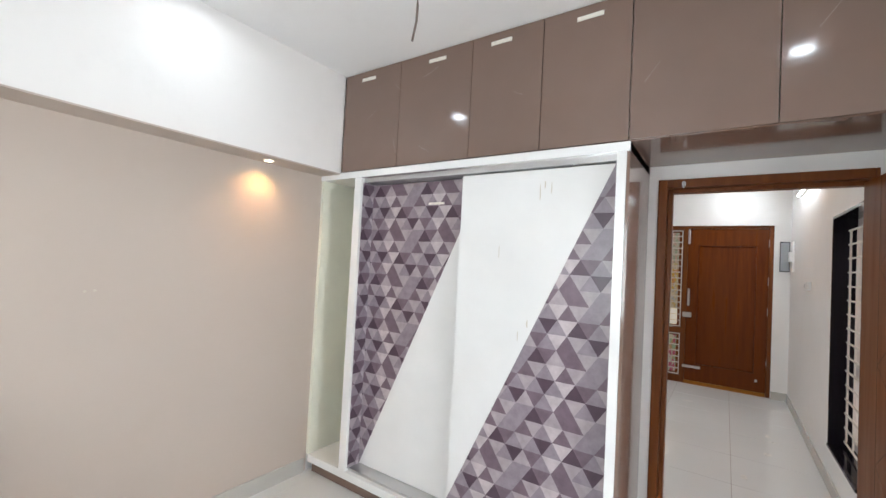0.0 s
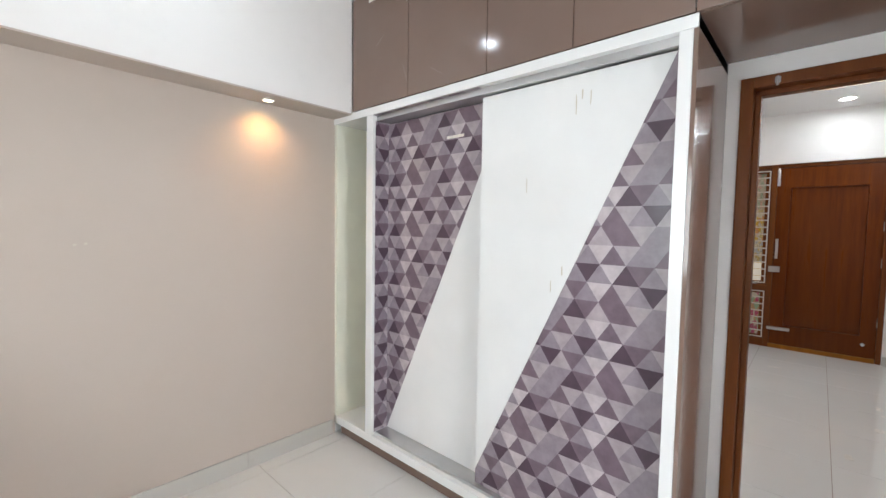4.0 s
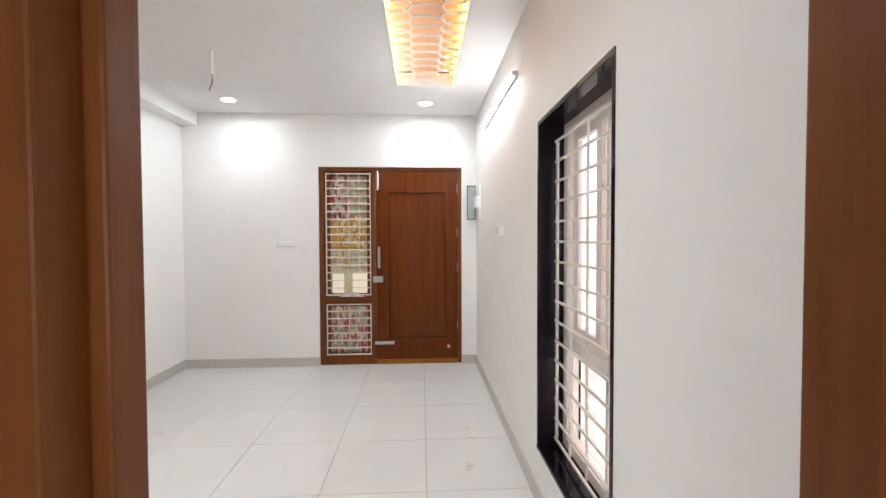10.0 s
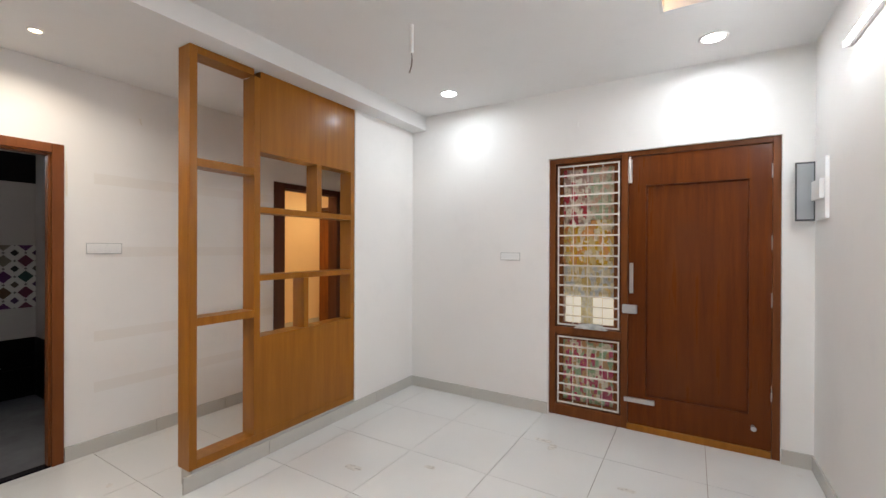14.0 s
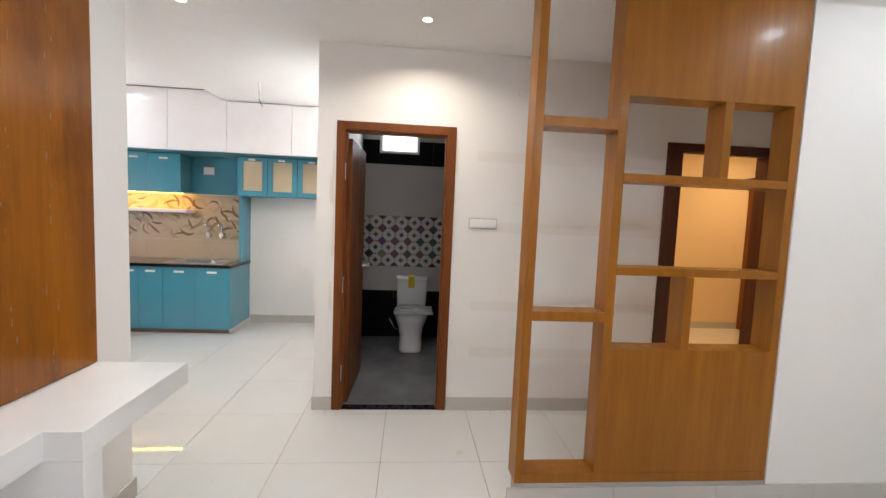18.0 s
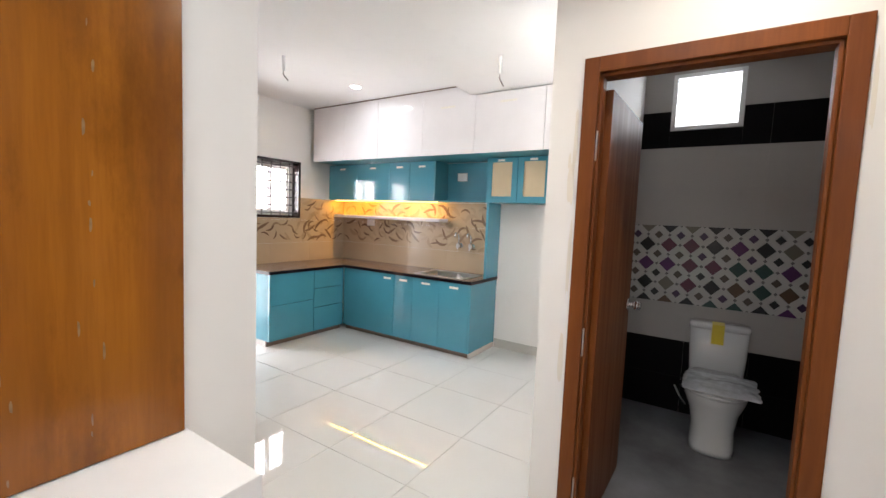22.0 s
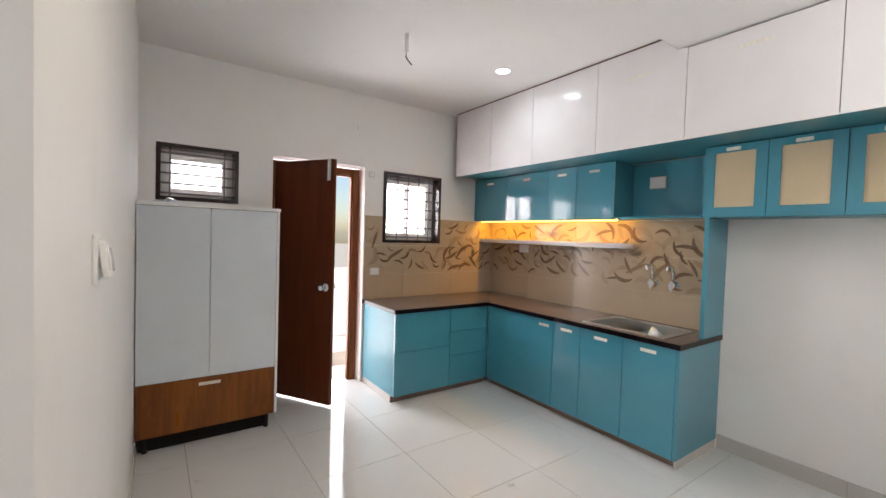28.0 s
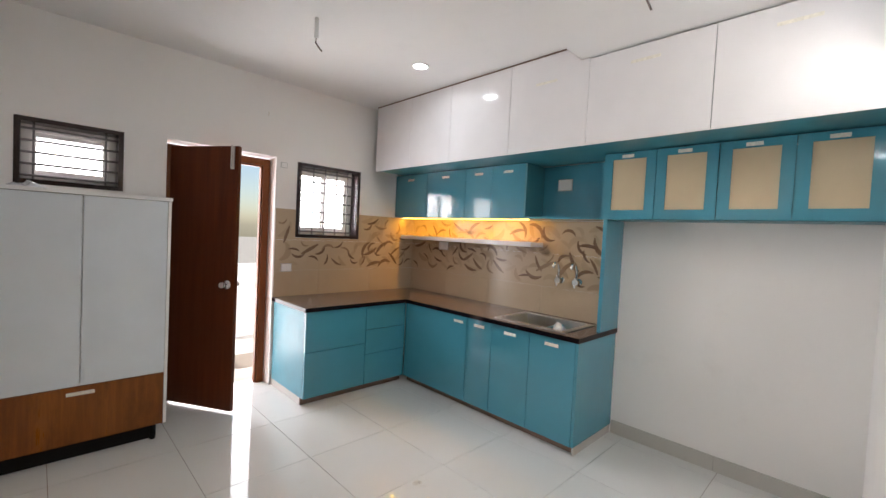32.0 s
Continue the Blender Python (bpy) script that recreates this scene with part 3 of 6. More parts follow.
low_window("window_1", 4.02, 4.905, 0.30, 2.05, "tall low window lined in black granite behind a cream grille")
low_window("window_2", 1.42, 2.43, 0.30, 2.05, "tall low bedroom window lined in black granite behind a cream grille")


def small_window(name, x0, x1, z0, z1, rows, cols, label):
    w = tagged(thing(name, ((x0 + x1) / 2, -0.1, z0), label, "window"), kind="structure")
    t, y = 0.03, 0.014
    for n, s in (("lining", (x0, -0.2, z0, x0 + t, y, z1)), ("lining", (x1 - t, -0.2, z0, x1, y, z1)), ("lining", (x0 + t, -0.2, z1 - t, x1 - t, y, z1)), ("window_sill", (x0 + t, -0.2, z0, x1 - t, y, z0 + t))):
        part(n, boxes(s), DARKGRANITE, w, "dark brown granite lining")
    fy = -0.17
    part("window_frame", boxes((x0 + t, fy, z0 + t, x0 + t + 0.045, fy + 0.06, z1 - t), (x1 - t - 0.045, fy, z0 + t, x1 - t, fy + 0.06, z1 - t), (x0 + t + 0.045, fy, z1 - t - 0.045, x1 - t - 0.045, fy + 0.06, z1 - t), (x0 + t + 0.045, fy, z0 + t, x1 - t - 0.045, fy + 0.06, z0 + t + 0.045), bevel=0.003), UPVCGREY, w)
    halves = [(x0 + t + 0.045, (x0 + x1) / 2 + 0.02), ((x0 + x1) / 2 - 0.02, x1 - t - 0.045)] if cols > 4 else [(x0 + t + 0.045, x1 - t - 0.045)]
    for n, (a, b) in enumerate(halves):
        o, za, zb, r = fy + 0.005 + 0.026 * n, z0 + t + 0.045, z1 - t - 0.045, 0.028
        part("sash", boxes((a, o, za, a + r, o + 0.024, zb), (b - r, o, za, b, o + 0.024, zb), (a + r, o, zb - r, b - r, o + 0.024, zb), (a + r, o, za, b - r, o + 0.024, za + r), bevel=0.002), UPVCGREY, w)
    pane = part("pane", boxes((x0 + t + 0.05, fy + 0.001, z0 + t + 0.05, x1 - t - 0.05, fy + 0.004, z1 - t - 0.05)), PANE, w)
    pane.visible_shadow = False
    for k in range(rows):
        z = z0 + t + 0.03 + (z1 - z0 - 2 * t - 0.06) * k / (rows - 1)
        part("bar", round_bar((x0 + t, -0.085, z), (x1 - t, -0.085, z), 0.0075, 8), GRILLEDARK, w)
    for k in range(cols):
        x = x0 + t + 0.06 + (x1 - x0 - 2 * t - 0.12) * k / (cols - 1)
        part("upright", round_bar((x, -0.095, z0 + t), (x, -0.095, z1 - t), 0.006, 8), GRILLEDARK, w)
    return w


DARKGRANITE = plain("brown_granite", (0.035, 0.022, 0.022), 0.15, vary=0.3, scale=80, relief=0.0)
UPVCGREY = plain("grey_upvc", (0.86, 0.83, 0.81), 0.4)
GRILLEDARK = plain("grey_bar", (0.22, 0.20, 0.20), 0.45)
small_window("window_3", -3.187, -2.634, 1.66, 2.085, 5, 2, "small high window with a dark lining and thin bars")
small_window("window_4", -5.185, -4.49, 1.37, 2.08, 7, 5, "small kitchen window with a dark lining and thin bars")


def door_frame(name, axis, at0, at1, a0, a1, top, width, material, label, rebate=0.014, slim=None, head=None):
    """Two posts and a head of moulded timber round a doorway, with a stop bead."""
    f = tagged(thing(name, ((at0 + at1) / 2, (a0 + a1) / 2, 0) if axis == "x" else ((a0 + a1) / 2, (at0 + at1) / 2, 0), label, "door frame"), kind="structure")

    def put(nm, a, b, z0, z1, o0=0.0, o1=0.0):
        s = (at0 + o0, a, z0, at1 - o1, b, z1) if axis == "x" else (a, at0 + o0, z0, b, at1 - o1, z1)
        part(nm, boxes(s, bevel=0.004), material, f)
    put("post", a0, a0 + width, 0, top)
    far = slim or width
    put("post", a1 - far, a1, 0, top)
    head = head or width
    put("head", a0 + width, a1 - far, top - head, top)
    m = (at1 - at0) * 0.42
    put("bead", a0 + width, a0 + width + rebate, 0, top - head, m, m * 0.35)
    if not slim:
        put("bead", a1 - width - rebate, a1 - width, 0, top - head, m, m * 0.35)
    put("bead", a0 + width, a1 - far, top - head - rebate, top - head, m, m * 0.35)
    return f


frame_bed = door_frame("door_frame_1", "y", YD - 0.012, YT + 0.012, -0.178, 0.68, 2.056, 0.045, FRAME, "teak bedroom door frame with worn paint edges", rebate=0.022, slim=0.014)
door_frame("door_frame_2", "x", XW - 0.125, XW + 0.014, 3.995, 4.855, 2.135, 0.062, FRAME, "reddish teak toilet door frame")
door_frame("door_frame_3", "x", XW - 0.125, XW + 0.014, 6.48, 7.385, 2.12, 0.125, DARKWOOD, "dark teak door frame of a lit room", slim=0.06, head=0.055)
door_frame("door_frame_4", "y", -0.2, -0.1, -4.28, -3.46, 2.075, 0.062, FRAME, "teak frame of the kitchen back door")


part("catch", joined(boxes((-0.066, YD - 0.020, 2.016, -0.048, YD - 0.013, 2.040), bevel=0.002), round_bar((-0.057, YD - 0.026, 2.004), (-0.057, YD - 0.026, 2.04), 0.005)), STEEL, frame_bed, "small steel bolt keeper")


def knob_set(parent, at, out, label="round chrome door knob"):
    """A rose, neck and ball, standing off a door along out."""
    a, o = Vector(at), Vector(out)
    k = part("door_handle", joined(round_bar(a, a + o * 0.008, 0.034, 20), round_bar(a + o * 0.008, a + o * 0.03, 0.013, 14), round_bar(a + o * 0.03, a + o * 0.042, 0.018, 18, 0.027), round_bar(a + o * 0.042, a + o * 0.062, 0.027, 18), round_bar(a + o * 0.062, a + o * 0.072, 0.027, 18, 0.018)), CHROME, parent, label, smooth=True)
    return k


# Bedroom door, standing open against the east side.
hinge, tip = Vector((0.629, YD - 0.01, 0)), Vector((0.705, 2.285, 0))
d1 = tagged(thing("door_1", tuple(hinge), "teak flush bedroom door with zigzag grooves, standing open", "door"), kind="structure")
along = (tip - hinge).normalized()
side = Vector((along.y, -along.x, 0))          # the face seen from the room points to -x
if side.x > 0:
    side = -side
leaf_m = Matrix((( along.x, -side.x, 0, hinge.x), (along.y, -side.y, 0, hinge.y), (0, 0, 1, 0.006), (0, 0, 0, 1)))
LW = (tip - hinge).length
part("leaf", turned(boxes((0, 0, 0, LW, 0.034, 1.985), bevel=0.002), leaf_m), SMOOTHTEAK, d1)
part("edge_band", turned(boxes((LW, 0.001, 0, LW + 0.004, 0.033, 1.985)), leaf_m), FRAME, d1)
for u in (0.17, 0.395):
    part("groove", turned(boxes((u - 0.0015, -0.0005, 0, u + 0.0015, 0.002, 1.985)), leaf_m), GROOVE, d1)
for k in range(9):
    za = 1.81 - 0.196 * k
    ua, ub = (0.395, 0.17) if k % 2 == 0 else (0.17, 0.395)
    p, q = Vector((ua, 0, za)), Vector((ub, 0, za - 0.196))
    n = Vector((-(q - p).z, 0, (q - p).x)).normalized() * 0.0013
    bm = prism([((p + n).x, (p + n).z), ((q + n).x, (q + n).z), ((q - n).x, (q - n).z), ((p - n).x, (p - n).z)], "y", -0.0005, 0.002)
    part("groove", turned(bm, leaf_m), GROOVE, d1)
kb = leaf_m @ Vector((LW - 0.065, 0, 1.0))
knob_set(d1, kb, side)
knob_set(d1, leaf_m @ Vector((LW - 0.065, 0.034, 1.0)), -side)
part("latch_plate", turned(boxes((LW + 0.003, 0.006, 0.95, LW + 0.006, 0.028, 1.05)), leaf_m), STEEL, d1, "steel latch plate")

# Main door with its grilled side light.
FY0, FY1 = YF + 0.03, YF + 0.12
d2 = tagged(thing("door_2", (-0.15, FY0, 0), "polished teak main door with a grilled side light", "door"), kind="structure")
for s in ((-0.955, 0, -0.90, 2.235), (-0.365, 0, -0.315, 2.235), (0.605, 0, 0.65, 2.235)):
    part("post", boxes((s[0], FY0, s[1], s[2], FY1, s[3]), bevel=0.003), FRAME, d2)
part("head", boxes((-0.90, FY0, 2.19, -0.365, FY1, 2.235), bevel=0.003), FRAME, d2)
part("head", boxes((-0.315, FY0, 2.195, 0.605, FY1, 2.235), bevel=0.003), FRAME, d2)
part("rail", boxes((-0.90, FY0, 0.71, -0.365, FY1, 0.775), bevel=0.003), FRAME, d2)
part("rail", boxes((-0.90, FY0, 0.0, -0.365, FY1, 0.095), bevel=0.003), FRAME, d2)
part("leaf", boxes((-0.313, FY0 + 0.012, 0.05, -0.185, FY0 + 0.052, 2.19), (0.475, FY0 + 0.012, 0.05, 0.603, FY0 + 0.052, 2.19), (-0.185, FY0 + 0.012, 1.955, 0.475, FY0 + 0.052, 2.19), (-0.185, FY0 + 0.012, 0.05, 0.475, FY0 + 0.052, 0.285)), TEAK, d2)
part("panel", boxes((-0.185, FY0 + 0.036, 0.285, 0.475, FY0 + 0.05, 1.955)), TEAK, d2)
# Mouldings take the darkened teak for the shadow line round the panel.
for s in ((-0.185, 1.947, 0.475, 1.955), (-0.185, 0.285, 0.475, 0.293), (-0.185, 0.293, -0.177, 1.947), (0.467, 0.293, 0.475, 1.947)):
    part("moulding", boxes((s[0], FY0 + 0.022, s[1], s[2], FY0 + 0.037, s[3]), bevel=0.003), SHADETEAK, d2)
part("threshold", boxes((-0.32, FY0 - 0.005, 0.0, 0.60, FY0 + 0.07, 0.05), bevel=0.003), OAK, d2, "bare yellow timber threshold")
part("bolt", joined(boxes((-0.315, FY0 - 0.002, 1.98, -0.285, FY0 + 0.012, 2.17), bevel=0.003), round_bar((-0.30, FY0 - 0.006, 1.99), (-0.30, FY0 - 0.006, 2.19), 0.007)), STEEL, d2, "steel tower bolt")
part("pull_handle", boxes((-0.30, FY0 - 0.025, 1.10, -0.272, FY0 - 0.012, 1.34), (-0.296, FY0 - 0.014, 1.11, -0.276, FY0 + 0.012, 1.13), (-0.296, FY0 - 0.014, 1.31, -0.276, FY0 + 0.012, 1.33), bevel=0.003), STEEL, d2, "steel pull handle")
part("lock", joined(boxes((-0.355, FY0 - 0.022, 0.935, -0.245, FY0 + 0.012, 1.005), bevel=0.008), round_bar((-0.265, FY0 - 0.03, 0.97), (-0.265, FY0 - 0.02, 0.97), 0.02, 16)), STEEL, d2, "steel night latch")
part("bolt", boxes((-0.34, FY0 - 0.008, 0.225, -0.12, FY0 + 0.012, 0.262), bevel=0.004), STEEL, d2, "steel aldrop bolt")
part("stopper", joined(round_bar((0.50, FY0 - 0.03, 0.20), (0.50, FY0 + 0.012, 0.20), 0.012, 12), round_bar((0.50, FY0 - 0.04, 0.20), (0.50, FY0 - 0.03, 0.20), 0.017, 12)), STEEL, d2, "steel door stopper")
for z in (0.45, 1.1, 1.5, 2.0):
    part("hinge", round_bar((0.604, FY0 + 0.008, z - 0.05), (0.604, FY0 + 0.008, z + 0.05), 0.006), STEEL, d2, "steel butt hinge")
for z0, z1, rows in ((0.775, 2.19, 16), (0.095, 0.71, 7)):
    gy = FY0 + 0.012
    part("grille_frame", boxes((-0.885, gy, z0 + 0.012, -0.873, gy + 0.012, z1 - 0.02), (-0.392, gy, z0 + 0.012, -0.38, gy + 0.012, z1 - 0.02), (-0.873, gy, z0 + 0.012, -0.392, gy + 0.012, z0 + 0.024), (-0.873, gy, z1 - 0.032, -0.392, gy + 0.012, z1 - 0.02), bevel=0.001), GRILLE, d2, "cream enamelled grille")
    for k in range(1, rows):
        z = z0 + 0.012 + (z1 - z0 - 0.03) * k / rows
        part("bar", boxes((-0.873, gy + 0.001, z - 0.0065, -0.392, gy + 0.009, z + 0.0065)), GRILLE, d2)
    for k in range(1, 4):
        x = -0.873 + 0.481 * k / 4
        part("upright", boxes((x - 0.0028, gy + 0.0095, z0 + 0.024, x + 0.0028, gy + 0.0165, z1 - 0.032)), GRILLE, d2)
    for b in ((-0.90, z0, -0.856, z1), (-0.412, z0, -0.365, z1), (-0.856, z1 - 0.045, -0.412, z1), (-0.856, z0, -0.412, z0 + 0.03)):
        part("rebate", boxes((b[0], gy + 0.045, b[1], b[2], gy + 0.062, b[3])), FRAME, d2)
    pane = part("pane", boxes((-0.856, gy + 0.05, z0 + 0.03, -0.412, gy + 0.055, z1 - 0.045)), PANE, d2)
    pane.visible_shadow = False

# Kitchen back door, standing half open.
hk, tk = Vector((-3.525, -0.105, 0)), Vector((-3.853, 0.426, 0))
d3 = tagged(thing("door_3", tuple(hk), "teak kitchen back door standing half open, darkened as if backlit", "door"), kind="structure")
al = (tk - hk).normalized()
sd = Vector((-al.y, al.x, 0))
if sd.x > 0:
    sd = -sd
# local v runs away from the dark face
km = Matrix(((al.x, -sd.x, 0, hk.x), (al.y, -sd.y, 0, hk.y), (0, 0, 1, 0.02), (0, 0, 0, 1)))
KW = (tk - hk).length
# Leaf colour is darkened in place of its backlit shade.
part("leaf", turned(boxes((0, 0, 0, KW, 0.034, 2.035), bevel=0.002), km), SHADETEAK, d3)
knob_set(d3, km @ Vector((KW - 0.06, 0.034, 0.98)), -sd)
knob_set(d3, km @ Vector((KW - 0.06, 0, 0.98)), sd)
part("bolt", turned(joined(boxes((KW - 0.06, 0.034, 1.86, KW - 0.03, 0.044, 2.03), bevel=0.002), round_bar((KW - 0.045, 0.05, 1.88), (KW - 0.045, 0.05, 2.04), 0.006)), km), STEEL, d3, "steel tower bolt")

# Toilet door, opened into the toilet.
d4 = tagged(thing("door_4", (XW - 0.11, 4.06, 0), "dark teak toilet door opened inwards", "door"), kind="structure")
tm = pose(XW - 0.10, 4.060, 0.01, 0, 0, 180 - 2)
part("leaf", turned(boxes((0, -0.034, 0, 0.70, 0, 2.02), bevel=0.002), tm), FRAME, d4)
knob_set(d4, tm @ Vector((0.64, -0.034, 1.0)), (tm.to_3x3() @ Vector((0, -1, 0))))
for z in (0.28, 0.95, 1.78):
    part("hinge", boxes((XW - 0.045, 4.058, z - 0.06, XW + 0.004, 4.063, z + 0.06)), STEEL, d4, "steel butt hinge")


# ---- bedroom ----
PRINT = [plain("print_tone", c, 0.35, vary=0.10, scale=22, relief=0.0, fine=60, coat=0.1) for c in ((0.078, 0.044, 0.066), (0.17, 0.116, 0.148), (0.28, 0.235, 0.27), (0.40, 0.34, 0.365), (0.53, 0.465, 0.485))]
# Tones of the printed triangles: four rows, and in each four pairs (pointing up, pointing down).
PRINT_ROWS = (((2, 4), (0, 1), (2, 3), (2, 0)), ((1, 3), (2, 0), (3, 1), (2, 4)), ((3, 1), (1, 3), (2, 2), (0, 1)), ((1, 3), (2, 2), (1, 3), (2, 4)))


def clipped(poly, edge):
    """The part of a polygon on the inner side of an edge (a, b, c): a x + b y + c >= 0."""
    a, b, c = edge
    out = []
    for p, q in zip(poly, poly[1:] + poly[:1]):
        dp, dq = a * p[0] + b * p[1] + c, a * q[0] + b * q[1] + c
        if dp >= 0:
            out.append(p)
        if dp * dq < 0:
            k = dp / (dp - dq)
            out.append((p[0] + (q[0] - p[0]) * k, p[1] + (q[1] - p[1]) * k))
    return out


def triangle_sheet(u0, u1, z0, z1, edges, place, tone, side=0.1, h=0.0753, u_at=-0.541, z_at=1.291):
    """The printed triangles of one tone over a board, cut by the board's rim and the given edges."""
    bm = bmesh.new()
    rim = [(1, 0, -u0), (-1, 0, u1), (0, 1, -z0), (0, -1, z1), *edges]
    for n in range(math.floor((z_at - z1) / h), math.ceil((z_at - z0) / h) + 1):
        top = z_at - n * h
        shift = u_at + (n % 2) * side / 2
        for k in range(math.floor((u0 - shift) / side) - 1, math.ceil((u1 - shift) / side) + 2):
            u = shift + k * side
            pair = PRINT_ROWS[n % 4][k % 4]
            for poly, t in (([(u - side / 2, top - h), (u + side / 2, top - h), (u, top)], pair[0]), ([(u + side / 2, top - h), (u + side, top), (u, top)], pair[1])):
                if t != tone:
                    continue
                for e in rim:
                    poly = clipped(poly, e) if len(poly) > 2 else []
                if len(poly) > 2:
                    bm.faces.new([bm.verts.new(place(p)) for p in poly])
    return bm


def line_edge(p, q, keep):
    """The half plane beside the line p-q that holds the point keep."""
    a, b = q[1] - p[1], p[0] - q[0]
    c = -(a * p[0] + b * p[1])
    return (a, b, c) if a * keep[0] + b * keep[1] + c > 0 else (-a, -b, -c)


WY = 2.518
w = thing("wardrobe", (-1.25, WY, 0), "white wardrobe with sliding doors printed in mauve triangles", "wardrobe")
part("plinth", boxes((-2.27, WY + 0.03, 0.002, -0.27, WY + 0.05, 0.075)), BROWN, w, "brown laminate plinth")
part("bottom_board", boxes((-2.285, WY, 0.075, -0.232, YD - 0.004, 0.125), bevel=0.002), LAMWHITE, w)
part("top_board", boxes((-2.315, WY - 0.004, 2.086, -0.226, YD - 0.004, 2.130), bevel=0.002), LAMWHITE, w)
part("side_panel", boxes((-2.315, WY + 0.004, 0.125, -2.285, YD - 0.004, 2.086)), CREAM, w, "cream laminate side")
part("back_panel", boxes((-2.285, YD - 0.03, 0.125, -0.30, YD - 0.004, 2.086)), CREAM, w, "cream laminate back")
part("divider", boxes((-1.966, WY, 0.125, -1.905, YD - 0.03, 2.086), bevel=0.002), LAMWHITE, w)
part("side_panel", boxes((-0.282, WY, 0.125, -0.240, YD - 0.03, 2.086), bevel=0.002), LAMWHITE, w)
part("end_panel", boxes((-0.2395, WY + 0.004, 0.0, -0.226, YD - 0.002, 2.1338)), BROWN, w, "brown gloss end panel")
part("track", boxes((-1.905, WY + 0.03, 2.055, -0.282, WY + 0.17, 2.086)), STEEL, w, "aluminium top track")
part("track", boxes((-1.905, WY + 0.03, 0.125, -0.282, WY + 0.17, 0.14)), STEEL, w, "aluminium bottom track")
yl, yr = WY + 0.125, WY + 0.06
left_door = part("door", boxes((-1.903, yl, 0.142, -1.06, yl + 0.022, 2.05), bevel=0.001), LAMWHITE, w)
right_door = part("door", boxes((-1.135, yr, 0.142, -0.284, yr + 0.022, 2.05), bevel=0.001), LAMWHITE, w)
eL = line_edge((-1.905, 0.13), (-1.155, 1.775), (-1.9, 1.8))
eR = line_edge((-1.14, 0.20), (-0.300, 2.04), (-0.4, 0.3))
for tone, m in enumerate(PRINT):
    tag = ("dark plum", "mauve", "grey mauve", "pale grey", "lightest grey")[tone] + " triangles of the print"
    tagged(part("printed_sheet", triangle_sheet(-1.903, -1.06, 0.142, 2.05, [eL], lambda p: (p[0], yl - 0.0015, p[1]), tone), m, left_door, tag), kind="stuff")
    tagged(part("printed_sheet", triangle_sheet(-1.135, -0.284, 0.142, 2.05, [eR], lambda p: (p[0], yr - 0.0015, p[1]), tone), m, right_door, tag), kind="stuff")
    tagged(part("printed_lining", triangle_sheet(WY + 0.02, yl, 0.14, 2.055, [], lambda p: (-1.9035, p[0], p[1]), tone), m, w, tag), kind="stuff")
    tagged(part("printed_lining", triangle_sheet(-1.905, -1.12, 2.0, 2.0 + yl - WY - 0.03, [], lambda p: (p[0], WY + 0.005 + p[1] - 2.0, 2.0845), tone), m, w, tag), kind="stuff")
part("tape", boxes((-1.42, yl - 0.003, 1.90, -1.30, yl - 0.0018, 1.915)), TAPE, left_door, "strip of masking tape")
part("stick", joined(tube([(-2.05, 2.85, 0.13), (-2.03, 2.9, 0.33), (-2.0, 2.95, 0.55)], 0.006), tube([(-2.06, 2.7, 0.135), (-2.04, 2.68, 0.14), (-2.0, 2.72, 0.16)], 0.012)), CREAM, w, "odd offcuts left in the open bay")

LOFT_X = [-2.11, -1.603, -1.074, -0.656, -0.236, 0.288, 0.815]
lofts = thing("loft_cabinet", (-0.65, WY, 2.134), "brown high-gloss loft cabinets under the ceiling above wardrobe and door", "cabinet")
part("body", boxes((-2.11, WY + 0.02, 2.134, 0.815, YD - 0.002, 2.158), (-2.11, WY + 0.02, 2.158, -2.09, YD - 0.002, HALL_C - 0.003), (0.795, WY + 0.02, 2.158, 0.815, YD - 0.002, HALL_C - 0.003)), BROWN, lofts)
for k, (a, b) in enumerate(zip(LOFT_X, LOFT_X[1:])):
    dr = part("door", boxes((a + 0.0018, WY, 2.137, b - 0.0018, WY + 0.018, HALL_C - 0.004), bevel=0.0012), BROWN, lofts)
    mid = (a + b) / 2
    part("tape", turned(boxes((-0.062, -0.0014, -0.011, 0.062, -0.0002, 0.011)), pose(mid + (0.02 if k % 2 else -0.03), WY, 2.755, 0, random.uniform(-2, 2))), TAPE, dr, "strip of masking tape")

# Pale scratches on the gloss doors.
scr = random.Random(8)
for k in range(9):
    x, z, tilt = scr.uniform(-2.0, 0.7), scr.uniform(2.2, 2.7), scr.uniform(15, 75) * scr.choice((-1, 1))
    part("scratch", turned(boxes((-scr.uniform(0.03, 0.11), -0.0006, -0.0004, 0.02, -0.0001, 0.0004)), pose(x, WY, z, 0, tilt)), SCRATCH, lofts, "fine pale scratch")

